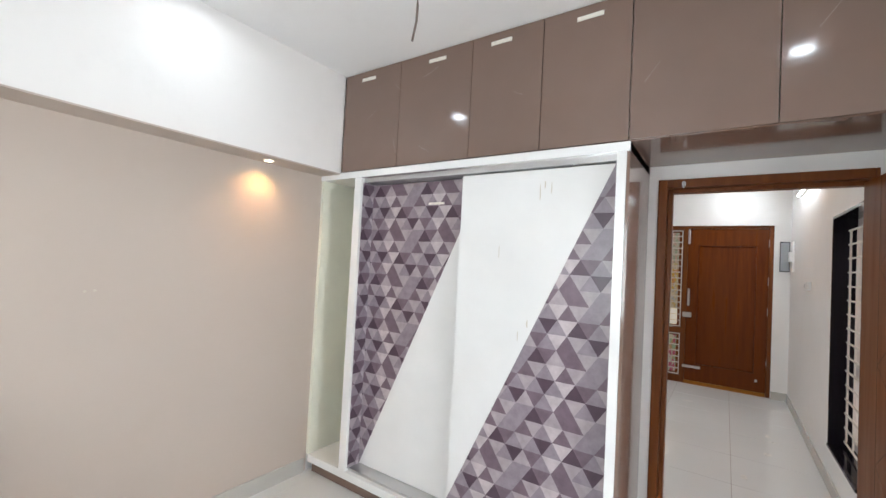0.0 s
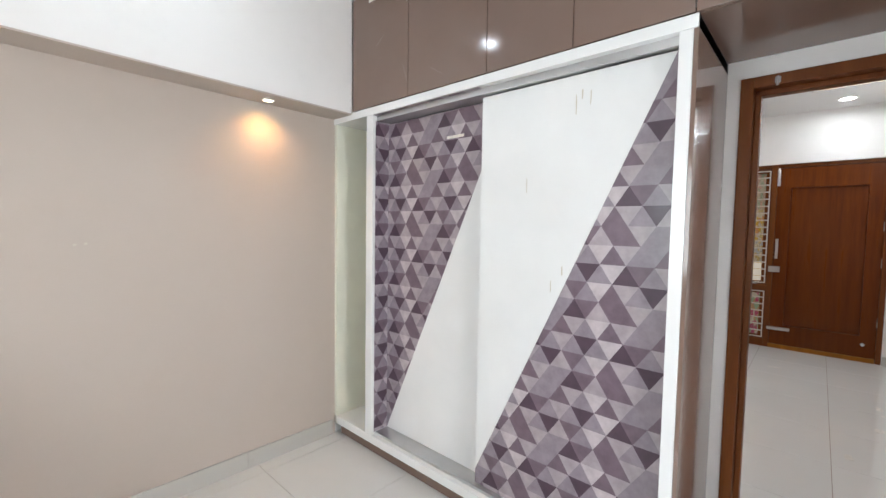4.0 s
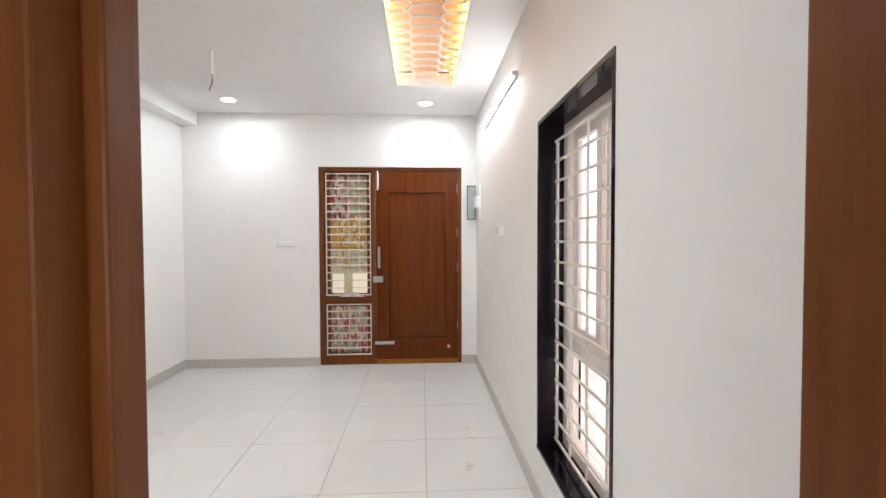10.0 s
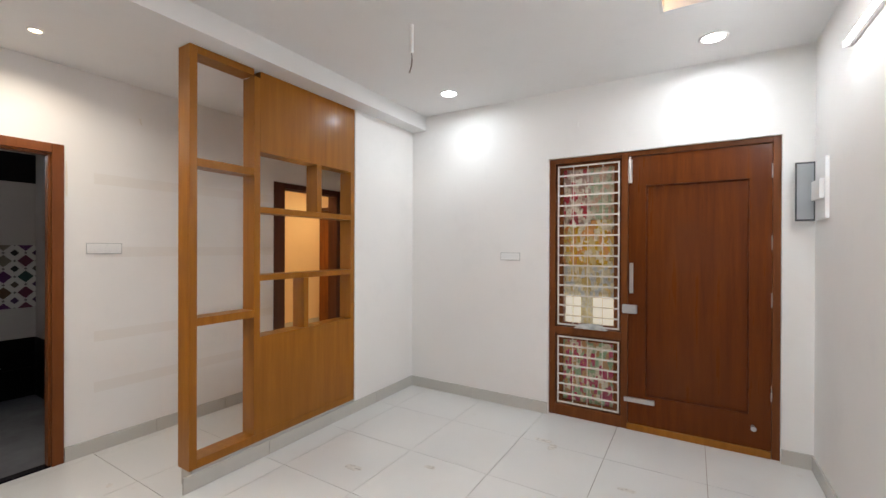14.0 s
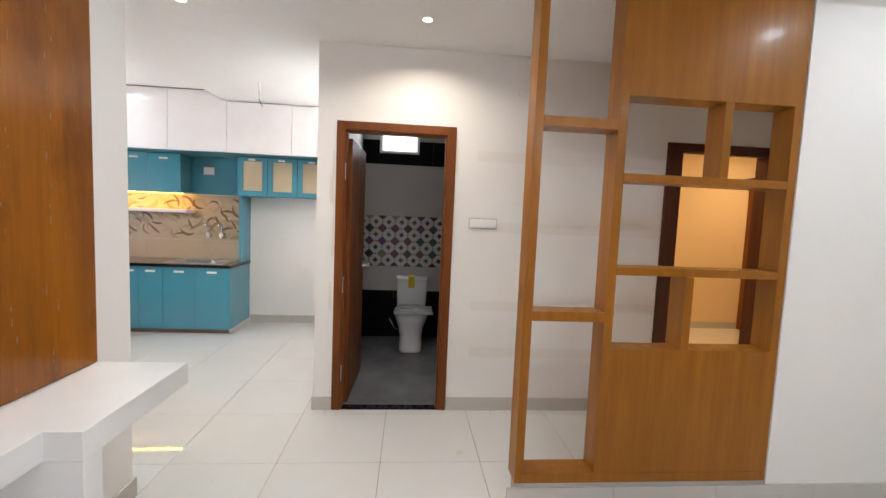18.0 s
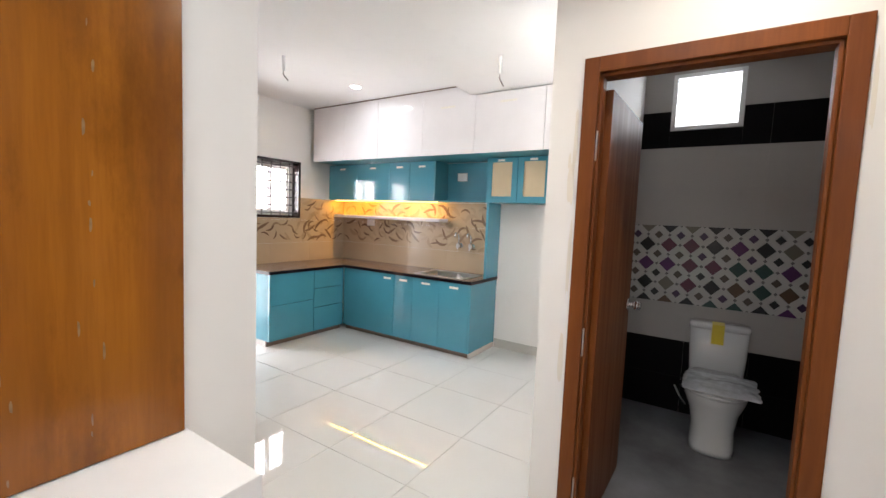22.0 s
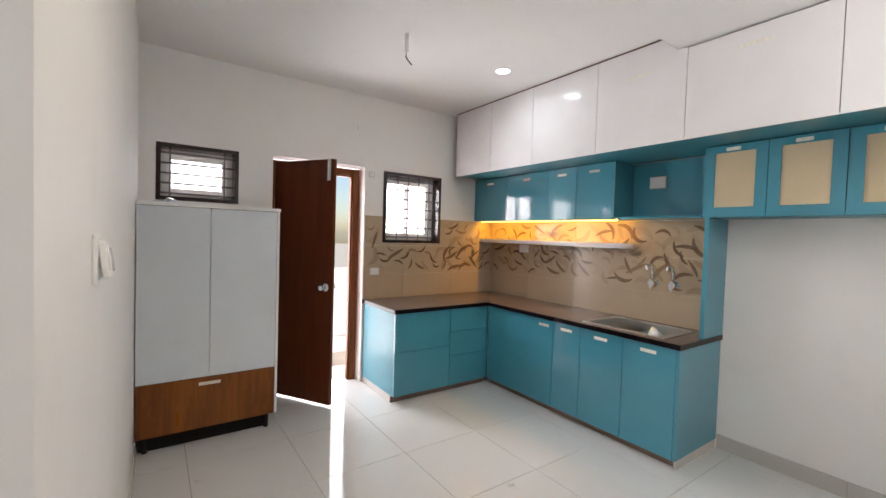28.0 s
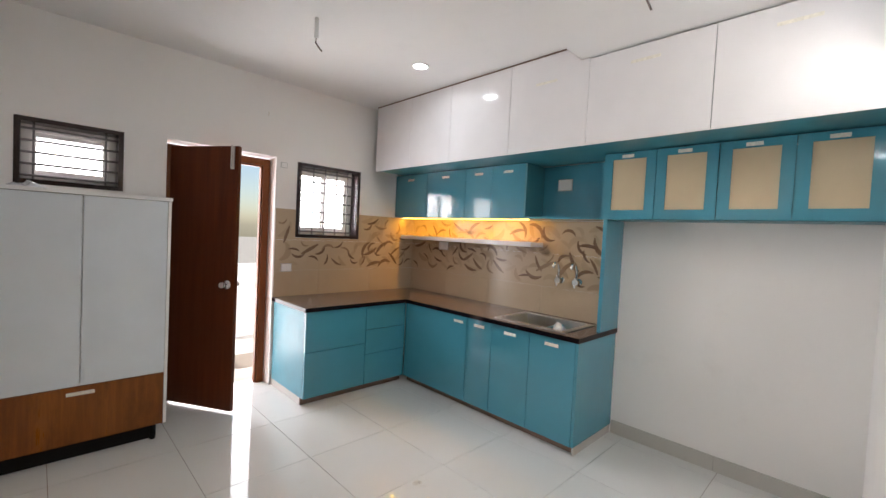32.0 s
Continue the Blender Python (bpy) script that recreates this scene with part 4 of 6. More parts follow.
# Wall fittings of the bedroom.


def switch_plate(name, at, normal, width, height, gangs, label):
    """A modular plate with its rockers, standing on a wall whose normal is along x or y."""
    x, y, z = at
    s = thing(name, at, label, "switch")
    n = Vector(normal)
    u = Vector((-n.y, n.x, 0))
    m = Matrix(((u.x, n.x, 0, x), (u.y, n.y, 0, y), (0, 0, 1, z), (0, 0, 0, 1)))
    part("plate", turned(boxes((-width / 2, 0, -height / 2, width / 2, 0.010, height / 2), bevel=0.003), m), PLASTIC, s)
    # Grey rim added as a shade line so the plate reads on white.
    part("surround", turned(boxes((-width / 2 - 0.006, 0, -height / 2 - 0.006, width / 2 + 0.006, 0.006, height / 2 + 0.006), bevel=0.002), m), PLATESHADE, s, "grey rim for the shade line round the plate")
    for k in range(gangs):
        a = -width / 2 + 0.012 + (width - 0.024) * k / gangs
        b = a + (width - 0.024) / gangs - 0.003
        part("rocker", turned(boxes((a, 0.010, -height / 2 + 0.014, b, 0.0135, height / 2 - 0.014), bevel=0.001), m), LAMWHITE, s)
    return s


def blot(cu, cz, ru, rz, place, n=26, seed=1):
    """A ragged flat patch."""
    bm = bmesh.new()
    r = random.Random(seed)
    ph = [r.uniform(0, math.tau) for _ in range(4)]
    pts = []
    for k in range(n * 2):
        a = k * math.pi / n
        f = 1 + 0.09 * math.sin(2 * a + ph[0]) + 0.07 * math.sin(3 * a + ph[1]) + 0.045 * math.sin(5 * a + ph[2]) + 0.03 * math.sin(9 * a + ph[3]) + r.uniform(-0.012, 0.012)
        c, d = math.cos(a), math.sin(a)
        pts.append((cu + ru * f * math.copysign(abs(c) ** 0.75, c), cz + rz * f * math.copysign(abs(d) ** 0.75, d)))
    bm.faces.new([bm.verts.new(place(p)) for p in pts])
    return bm


wallx = XB + 0.008
single("putty_patch", blot(0.44, 1.41, 0.185, 0.125, lambda p: (wallx + 0.0008, p[0], p[1]), 34, 4), PLASTERPATCH, "pale bare putty patch round the switch box", "patch")
single("putty_patch", blot(0.635, 0.69, 0.075, 0.14, lambda p: (wallx + 0.001, p[0], p[1])), PLASTERPATCH, "pale bare putty patch low on the wall", "patch")
switch_plate("switch_plate", (wallx + 0.001, 0.43, 1.42), (1, 0, 0), 0.26, 0.085, 4, "white uncovered switch box set in the beige wall")


def downlight(at, r, warm, label, group):
    x, y, z = at
    d = thing("downlight", (x, y, z), label, "ceiling light", group)
    part("trim", lathe([(r * 0.86, 0.0), (r * 1.12, 0.0), (r * 1.12, -0.004), (r * 1.0, -0.009), (r * 0.86, -0.006)], (x, y, z), 28, True), PLASTIC, d, smooth=True)
    part("diffuser", lathe([(r * 0.05, -0.0035), (r * 0.85, -0.0035), (r * 0.85, -0.0015), (r * 0.05, -0.0015)], (x, y, z), 28), LEDSPOT if warm else LEDWHITE, d)


def lit(at, watts, colour, size=0.11, spread=175):
    area_lamp("lamp", (at[0], at[1], at[2] - 0.012), (at[0], at[1] + 0.001, 0), size, size, watts, colour, "DISK", spread)


for x, y in ((-1.81, 1.50), (0.45, 1.57), (-1.2, -0.2)):
    downlight((x, y, HALL_C), 0.058, False, "round white LED downlight in the bedroom ceiling", "bedroom downlights")
    lit((x, y, HALL_C), 1.3, ICE)
for y in (2.03, 0.45, -0.6):
    downlight((-2.215, y, 2.120), 0.03, True, "small warm LED spot under the boxed beam", "warm spots")
    lit((-2.215, y, 2.120), 1.15, (1.0, 0.54, 0.21), 0.04, 125)


def ceiling_rod(x, y, z, drop, label):
    r = thing("fan_rod", (x, y, z), label, "ceiling hook")
    part("conduit", round_bar((x, y, z), (x, y, z - drop * 0.62), 0.013, 10), PLASTIC, r)
    part("wire", tube([(x, y, z - drop * 0.6), (x + 0.004, y, z - drop * 0.75), (x - 0.006, y + 0.01, z - drop * 0.86), (x - 0.03, y + 0.02, z - drop)], 0.0045, 6), WIRE, r)


ceiling_rod(-0.82, 1.70, HALL_C, 0.45, "bare wire end hanging from the bedroom ceiling")

# Old air cooler with rags on it, standing against the beige wall.
m = thing("air_cooler", (-1.95, 0.2, 0), "worn white air cooler with a slatted front by the beige wall", "appliance")
CO = [(-2.27, -0.12), (-1.62, -0.12), (-1.62, 0.43), (-1.66, 0.48), (-1.75, 0.53), (-2.27, 0.54)]


def inset(k):
    cx, cy = -1.95, 0.24
    return [(cx + (x - cx) * k, cy + (y - cy) * k) for x, y in CO]


part("body", prism(inset(0.965), "z", 0.06, 0.745, 0.006), PAINTWORN, m)
part("lid", prism(CO, "z", 0.748, 0.83, 0.012), PAINTWORN, m, "chipped white enamel lid")
part("base", prism(inset(0.985), "z", 0.02, 0.06, 0.004), PAINTWORN, m)
# Dark plate on the closed body stands in for shade behind the slats.
part("louvre_shade", boxes((-1.636, -0.04, 0.30, -1.628, 0.37, 0.66)), SEAM, m, "dark plate for the shade behind the slats")
for k in range(6):
    part("slat", turned(boxes((-0.011, -0.04, -0.003, 0.011, 0.37, 0.003), bevel=0.001), pose(-1.622, 0, 0.33 + 0.06 * k, 0, 35, 0)), PAINTWORN, m)
for a in (0.375, -0.06):
    part("trim", boxes((-1.634, a, 0.28, -1.622, a + 0.017, 0.70), bevel=0.002), PAINTWORN, m)
for y, z in ((0.40, 0.79), (0.385, 0.72), (-0.05, 0.79)):
    part("screw", round_bar((-1.632, y, z), (-1.615, y, z), 0.008, 12), RUST, m, "rusty screw")
for a in (-2.2, -1.72):
    for e in (-0.03, 0.35):
        part("foot", round_bar((a, e, 0), (a, e, 0.02), 0.025, 12), SEAM, m)


def cloth(cx, cy, z, rx, ry, h, seed, nu=28, nv=28):
    """A rumpled, rounded heap of cloth."""
    bm = bmesh.new()
    grid = []
    for i in range(nu + 1):
        row = []
        for j in range(nv + 1):
            u, v = i / nu * 2 - 1, j / nv * 2 - 1
            n = noise.noise(Vector((u * 2.2 + seed, v * 2.2, seed))) + 0.5 * noise.noise(Vector((u * 5 + seed, v * 5, seed)))
            fall = max(0.0, 1 - max(abs(u), abs(v)) ** 3)
            row.append(bm.verts.new((cx + u * rx * (1 + 0.12 * n), cy + v * ry * (1 + 0.12 * n), z + fall * h * (0.75 + 0.5 * n))))
        grid.append(row)
    for i in range(nu):
        for j in range(nv):
            bm.faces.new((grid[i][j], grid[i + 1][j], grid[i + 1][j + 1], grid[i][j + 1]))
    return bm


single("rag", cloth(-1.98, 0.18, 0.831, 0.28, 0.31, 0.16, 3.1, 44, 44), RAG, "crumpled pale cloth with mauve stripes heaped on the air cooler", "cloth", smooth=True)
single("folded_cloth", turned(cloth(0, 0, 0, 0.13, 0.17, 0.055, 5.7, 24, 24), pose(-2.10, 0.42, 0.90, 6, 4, 12)), RAG, "pale folded cloth with its stripes on the air cooler", "cloth", smooth=True)
rc = thing("red_cloth", (-2.05, 0.42, 0.95), "dull red folded cloth with a bright red hem", "cloth")
fold = pose(-2.05, 0.40, 0.955, 9, 5, 14)
part("fold", turned(boxes((-0.09, -0.06, 0, 0.09, 0.13, 0.012), (-0.08, -0.05, 0.0125, 0.085, 0.10, 0.022), bevel=0.004), fold), DULLRED, rc)
part("hem", turned(boxes((0.091, -0.06, -0.004, 0.106, 0.135, 0.014), bevel=0.004), fold), REDCLOTH, rc, "bright red hem")
single("paper_packet", turned(boxes((-0.045, -0.06, 0, 0.045, 0.06, 0.016), bevel=0.004), pose(-2.11, 0.47, 0.984, 8, 6, 30)), TAPE, "small pale packet on the heap of cloth", "packet")
strip = bmesh.new()
rows_ = []
for k in range(15):
    z = 0.83 - 0.036 * k
    wv = 0.004 * math.sin(k * 0.9)
    rows_.append([strip.verts.new((-2.16 + s_ * 0.008, 0.572 + s_ * (0.022 + 0.003 * math.sin(k * 1.7)) + wv * (1 if s_ > 0 else 0.4) + (0.006 if n_ else 0), z)) for n_ in (0, 1) for s_ in (-1, 1)])
for r0, r1 in zip(rows_, rows_[1:]):
    strip.faces.new((r0[0], r0[1], r1[1], r1[0])), strip.faces.new((r0[3], r0[2], r1[2], r1[3])), strip.faces.new((r0[1], r0[3], r1[3], r1[1])), strip.faces.new((r0[2], r0[0], r1[0], r1[2]))
single("red_strip", strip, REDCLOTH, "strip of red cloth hanging down beside the air cooler", "cloth", smooth=True)

# Scuffs on the white doors.
for k, (x, z, rx, rz) in enumerate([(-0.66, 1.93, 0.0025, 0.04), (-0.635, 1.97, 0.003, 0.02), (-0.60, 1.95, 0.002, 0.03), (-0.97, 0.42, 0.006, 0.02), (-0.70, 1.25, 0.003, 0.02), (-0.75, 1.18, 0.002, 0.025), (-0.83, 0.75, 0.006, 0.007), (-0.88, 1.62, 0.002, 0.03)]):
    part("scuff", blot(x, z, rx, rz, lambda p: (p[0], yr - 0.0012, p[1]), 14, 30 + k), SCUFF, right_door, "brown scuff mark")

# ---- hall ----
skylit = thing("ceiling_jali", ((RX0 + RX1) / 2, (RY0 + RY1) / 2, HALL_C + 0.05), "white fretwork panel over warm light in the ceiling recess", "ceiling light")
part("rim", boxes((RX0, RY0, HALL_C - 0.003, RX0 + 0.018, RY1, HALL_C + 0.11), (RX1 - 0.018, RY0, HALL_C - 0.003, RX1, RY1, HALL_C + 0.11), (RX0 + 0.018, RY0, HALL_C - 0.003, RX1 - 0.018, RY0 + 0.018, HALL_C + 0.11), (RX0 + 0.018, RY1 - 0.018, HALL_C - 0.003, RX1 - 0.018, RY1, HALL_C + 0.11)), LAMWHITE, skylit)


def fret(zlo, zhi):
    """Fretwork: rows of a long bar with bud ends, and rings between them along both sides."""
    bits = []
    cx = (RX0 + RX1) / 2
    n = 17
    step = (RY1 - RY0 - 0.04) / n
    for k in range(n):
        y = RY0 + 0.02 + step * (k + 0.5)
        for s in (-1, 1):
            ring = [(cx + s * 0.185 + 0.055 * math.cos(a * math.tau / 14), y + 0.036 * math.sin(a * math.tau / 14)) for a in range(14)]
            ring_in = [(cx + s * 0.185 + 0.038 * math.cos(a * math.tau / 14), y + 0.020 * math.sin(a * math.tau / 14)) for a in range(14)]
            bm = bmesh.new()
            top = [[bm.verts.new((*p, z)) for p in loop] for loop in (ring, ring_in) for z in (zlo, zhi)]
            for a in range(14):
                b = (a + 1) % 14
                for p, q in ((0, 2), (3, 1), (1, 0), (2, 3)):
                    bm.faces.new((top[p][a], top[p][b], top[q][b], top[q][a]))
            bits.append(bm)
            bits.append(boxes((cx + s * 0.24, y - 0.007, zlo, cx + s * 0.252, y + 0.007, zhi)))
            bits.append(prism([(cx + s * 0.10, y - step / 2), (cx + s * 0.125, y - 0.02), (cx + s * 0.14, y), (cx + s * 0.125, y + 0.02), (cx + s * 0.10, y + step / 2), (cx + s * 0.085, y + step / 2), (cx + s * 0.105, y + 0.02), (cx + s * 0.118, y), (cx + s * 0.105, y - 0.02), (cx + s * 0.085, y - step / 2)], "z", zlo, zhi))
        bits.append(prism([(cx - 0.10, y + step / 2 - 0.010), (cx - 0.04, y + step / 2 - 0.022), (cx + 0.04, y + step / 2 - 0.022), (cx + 0.10, y + step / 2 - 0.010), (cx + 0.10, y + step / 2 + 0.004), (cx + 0.04, y + step / 2 - 0.004), (cx - 0.04, y + step / 2 - 0.004), (cx - 0.10, y + step / 2 + 0.004)], "z", zlo, zhi))
    return joined(*bits)


part("fretwork", fret(HALL_C + 0.055, HALL_C + 0.067), LAMWHITE, skylit, "white cut fretwork")
for x in (RX0 + 0.03, RX1 - 0.03):
    part("led_strip", boxes((x - 0.006, RY0 + 0.03, HALL_C + 0.098, x + 0.006, RY1 - 0.03, HALL_C + 0.104)), LEDWARM, skylit, "warm LED strip")
part("backing", boxes((RX0 + 0.018, RY0 + 0.018, HALL_C + 0.128, RX1 - 0.018, RY1 - 0.018, HALL_C + 0.136)), PEACHBOARD, skylit, "peach backing board")

# The two with y below 5 are unseen, added stronger to light the passage.
for x, y in ((-1.71, 6.94), (0.24, 6.975), (-1.71, 4.2), (-0.6, 3.9)):
    downlight((x, y, HALL_C), 0.075, False, "round white LED downlight in the hall ceiling", "hall downlights")
    lit((x, y, HALL_C), 4.0 if y > 5 else 7.0, COOL)
ceiling_rod(-1.34, 5.86, HALL_C, 0.28, "white fan conduit with a bare wire hanging from the hall ceiling")



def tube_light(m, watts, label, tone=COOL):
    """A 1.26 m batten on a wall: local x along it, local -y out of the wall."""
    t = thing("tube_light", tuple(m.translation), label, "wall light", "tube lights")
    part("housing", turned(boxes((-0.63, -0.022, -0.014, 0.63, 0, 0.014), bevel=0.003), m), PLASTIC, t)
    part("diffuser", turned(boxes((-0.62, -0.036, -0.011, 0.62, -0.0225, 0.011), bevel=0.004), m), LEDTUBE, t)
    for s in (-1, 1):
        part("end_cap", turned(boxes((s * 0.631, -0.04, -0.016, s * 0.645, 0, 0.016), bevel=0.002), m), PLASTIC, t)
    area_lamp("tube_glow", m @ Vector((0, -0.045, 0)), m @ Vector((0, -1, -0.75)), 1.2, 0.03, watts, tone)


tube_light(pose(XR, 6.02, 2.498, 0, 0, -90), 8.5, "white LED batten lit on the hall wall under the ceiling")
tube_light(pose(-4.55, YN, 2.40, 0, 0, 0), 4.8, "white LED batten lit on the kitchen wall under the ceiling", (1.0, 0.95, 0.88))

switch_plate("switch_plate", (-1.31, YF, 1.378), (0, -1, 0), 0.18, 0.06, 5, "white modular switch plate on the wall by the main door")
bell = thing("bell_switch", (XR, 5.87, 1.49), "white square bell switch box on the hall wall", "switch")
part("box", boxes((XR - 0.042, 5.828, 1.448, XR - 0.001, 5.912, 1.532), bevel=0.005), PLASTIC, bell)
part("rocker", boxes((XR - 0.046, 5.855, 1.468, XR - 0.0425, 5.885, 1.512), bevel=0.0015), LAMWHITE, bell)
db = thing("distribution_box", (XR, 7.12, 1.62), "grey metal distribution box with its cover hanging open", "fuse box")
part("body", boxes((XR - 0.02, 7.06, 1.64, XR, 7.28, 2.01), bevel=0.004), PLASTIC, db)
for k in range(4):
    part("breaker", boxes((XR - 0.045, 7.075 + 0.05 * k, 1.76, XR - 0.02, 7.115 + 0.05 * k, 1.88), bevel=0.003), PLASTIC, db)
part("cover", turned(boxes((-0.10, -0.006, 0, 0, 0.006, 0.38), bevel=0.003), pose(XR - 0.022, 7.285, 1.635, 0, 0, 4)), COVER, db, "dark grey cover swung open")
part("cover_panel", turned(boxes((-0.092, -0.0075, 0.012, -0.008, 0.0075, 0.368), bevel=0.001), pose(XR - 0.022, 7.285, 1.635, 0, 0, 4)), GREYBOX, db, "pale grey cover panel")
for nm, at in (("wall_hook", (-0.697, YF - 0.01, 2.515)), ("wall_hook", (XR - 0.01, 4.6, 2.45))):
    single(nm, tube([(at[0], at[1] + 0.01, at[2]), (at[0] - 0.006, at[1], at[2] - 0.01), (at[0] - 0.008, at[1], at[2] - 0.03), (at[0] + 0.004, at[1], at[2] - 0.035)], 0.004, 6), PLASTIC, "small white hook on the wall", "hook")

for x0_, x1_ in ((-0.90, -0.842), (-0.426, -0.366)):
    for z0_, z1_ in ((0.776, 2.189), (0.096, 0.709)):
        part("stop_bead", boxes((-0.842, FY0 + 0.032, z1_ - 0.05, -0.426, FY0 + 0.058, z1_) if x0_ < -0.6 else (-0.842, FY0 + 0.032, z0_, -0.426, FY0 + 0.058, z0_ + 0.035), bevel=0.002), FRAME, d2)
        part("stop_bead", boxes((x0_, FY0 + 0.032, z0_, x1_, FY0 + 0.058, z1_), bevel=0.002), FRAME, d2)

# Newsprint pasted outside the side light.
for k, (x0, z0, x1, z1) in enumerate([(-0.895, 1.66, -0.62, 2.188), (-0.63, 1.70, -0.37, 2.188), (-0.895, 1.30, -0.37, 1.71), (-0.893, 1.03, -0.37, 1.33), (-0.895, 0.10, -0.37, 0.705), (-0.70, 0.78, -0.60, 1.05), (-0.895, 0.78, -0.83, 1.04), (-0.43, 0.78, -0.37, 1.04)]):
    single("newspaper", boxes((x0, FY0 + 0.078 + 0.002 * k, z0, x1, FY0 + 0.079 + 0.002 * k, z1)), NEWS[k % len(NEWS)], "coloured newspaper sheet pasted behind the side light", "newspaper", "newspapers at the door")
single("crumpled_paper", cloth(-0.60, FY0 - 0.006, 0.776, 0.13, 0.022, 0.055, 9.0, 18, 8), PAPERGREY, "crumpled grey paper on the rail of the door", "paper", smooth=True)

# Partition of honey laminate on a low kerb.
p = thing("partition", (XP - 0.05, 5.8, 0), "honey wood partition with open shelves between hall and passage", "partition")
x0, x1 = -2.555, -2.427
part("kerb", boxes((x0 + 0.005, 5.14, 0.0, x1 - 0.003, 6.518, 0.112)), SKIRT, p, "grey tile kerb")


def bar(nm, ya, yb, za, zb):
    part(nm, boxes((x0, ya, za, x1, yb, zb), bevel=0.0015), OAK, p)


bar("post", 5.122, 5.167, 0.113, 2.670)
bar("post", 5.546, 5.592, 0.166, 2.624)
bar("rail", 5.168, 6.518, 0.113, 0.165)
bar("rail", 5.168, 5.545, 2.625, 2.670)
bar("shelf", 5.168, 5.545, 1.945, 1.995)
bar("shelf", 5.168, 5.545, 0.975, 1.025)
bar("panel", 5.593, 6.518, 2.115, 2.670)
bar("panel", 5.593, 6.518, 0.166, 0.835)
bar("shelf", 5.593, 6.472, 1.694, 1.736)
bar("shelf", 5.593, 6.472, 1.222, 1.264)
bar("upright", 6.098, 6.143, 1.737, 2.114)
bar("upright", 5.968, 6.012, 0.836, 1.221)
bar("post", 6.473, 6.518, 0.836, 2.114)

# Television wall.
tv = thing("wood_cladding", (-1.4, YT, 0.79), "amber wood-print panel on the television wall", "wall panel")
for a, b in ((-2.29, -1.70), (-1.70, -1.10), (-1.10, -0.45)):
    part("panel", boxes((a + 0.001, YT, 0.79, b - 0.001, YT + 0.016, HALL_C - 0.005)), OAKTV, tv)
tb = thing("television_unit", (-1.4, YT, 0), "white stone-topped television ledge with square edges", "shelf unit")
part("top", prism([(-2.302, YT), (-2.302, 3.57), (-1.705, 3.57), (-1.705, 3.454), (-0.45, 3.454), (-0.45, YT)], "z", 0.692, 0.786, 0.0025), QUARTZ, tb)
part("leg", boxes((-1.785, YT, 0.0, -1.706, 3.568, 0.691), bevel=0.002), QUARTZ, tb)
part("leg", boxes((-0.53, YT, 0.0, -0.452, 3.45, 0.691), bevel=0.002), QUARTZ, tb)

# ---- passage ----
switch_plate("switch_plate", (XW, 5.08, 1.442), (1, 0, 0), 0.20, 0.068, 6, "white modular switch plate on the passage wall")
for y in (3.17, 4.60):
    downlight((-3.03, y, LOW_C), 0.032, True, "small warm LED spot in the lowered ceiling", "passage spots")
    lit((-3.03, y, LOW_C), 4.9, (1.0, 0.89, 0.74), 0.05, 150)
# A wash of roller bands left on the wall.
for z in (0.42, 0.78, 1.38, 1.90):
    single("roller_band", boxes((XW, 5.02, z, XW + 0.0006, 6.50, z + 0.075)), BAND, "faint beige roller band on the passage wall", "paint mark", "roller bands")

# Glue runs and nail heads on the television wall, putty smudges, hooks and plugged holes.
GLUE = plain("dried_glue", (0.27, 0.15, 0.06), 0.5, vary=0.2, scale=40, relief=0.0)
SMUDGE = wall_paint("tan_smudge", (0.81, 0.755, 0.67), 0.08)
dots = random.Random(21)
for x in (-1.91, -2.078):
    for k in range(19):
        z = 0.86 + 0.10 * k + dots.uniform(-0.06, 0.06)
        part("glue_mark", blot(x + dots.gauss(0, 0.012), z, dots.uniform(0.0012, 0.003), dots.uniform(0.006, 0.022), lambda p: (p[0], YT + 0.0165, p[1]), 10, 200 + k), GLUE, tv, "dried glue mark")
for k, (y, z, ry, rz) in enumerate(((3.975, 1.80, 0.008, 0.13), (3.965, 1.62, 0.013, 0.09), (3.978, 1.30, 0.007, 0.16), (3.97, 0.86, 0.010, 0.12), (3.955, 1.72, 0.006, 0.03), (4.87, 1.9, 0.006, 0.12))):
    single("paint_smudge", blot(y, z, ry, rz, lambda p: (XW + 0.0008, p[0], p[1]), 22, 70 + k), SMUDGE, "tan varnish smudge on the wall beside the door frame", "stain", "varnish smudges")
for k, (y, z, ry, rz) in enumerate(((0.49, 1.20, 0.06, 0.022), (0.47, 1.575, 0.11, 0.022), (0.625, 0.52, 0.025, 0.04), (0.60, 1.17, 0.012, 0.04), (0.655, 1.45, 0.02, 0.10), (0.42, 1.255, 0.16, 0.02))):
    single("putty_smear", blot(y, z, ry, rz, lambda p: (wallx + 0.0006, p[0], p[1]), 20, 90 + k), TANPUTTY, "brownish putty smear on the beige wall", "stain", "putty smears")
for k, (y, z) in enumerate(((1.209, 1.324), (1.246, 1.328))):
    single("nail_hole", blot(y, z, 0.007, 0.005, lambda p: (wallx + 0.0006, p[0], p[1]), 9, 110 + k), SCUFF, "small plugged nail hole in the beige wall", "nail hole", "nail holes")
single("wall_hook", tube([(XW, 5.30, 2.43), (XW + 0.012, 5.30, 2.425), (XW + 0.016, 5.30, 2.40), (XW + 0.012, 5.31, 2.385)], 0.005, 6), GRILLE, "small white hook high on the passage wall", "hook")
single("wall_hook", tube([(-4.205, 0.011, 2.475), (-4.205, 0.024, 2.47), (-4.20, 0.028, 2.45), (-4.195, 0.024, 2.437)], 0.005, 6), GRILLE, "small pale hook above the kitchen back door", "hook")

# ---- toilet ----
XT = -5.40
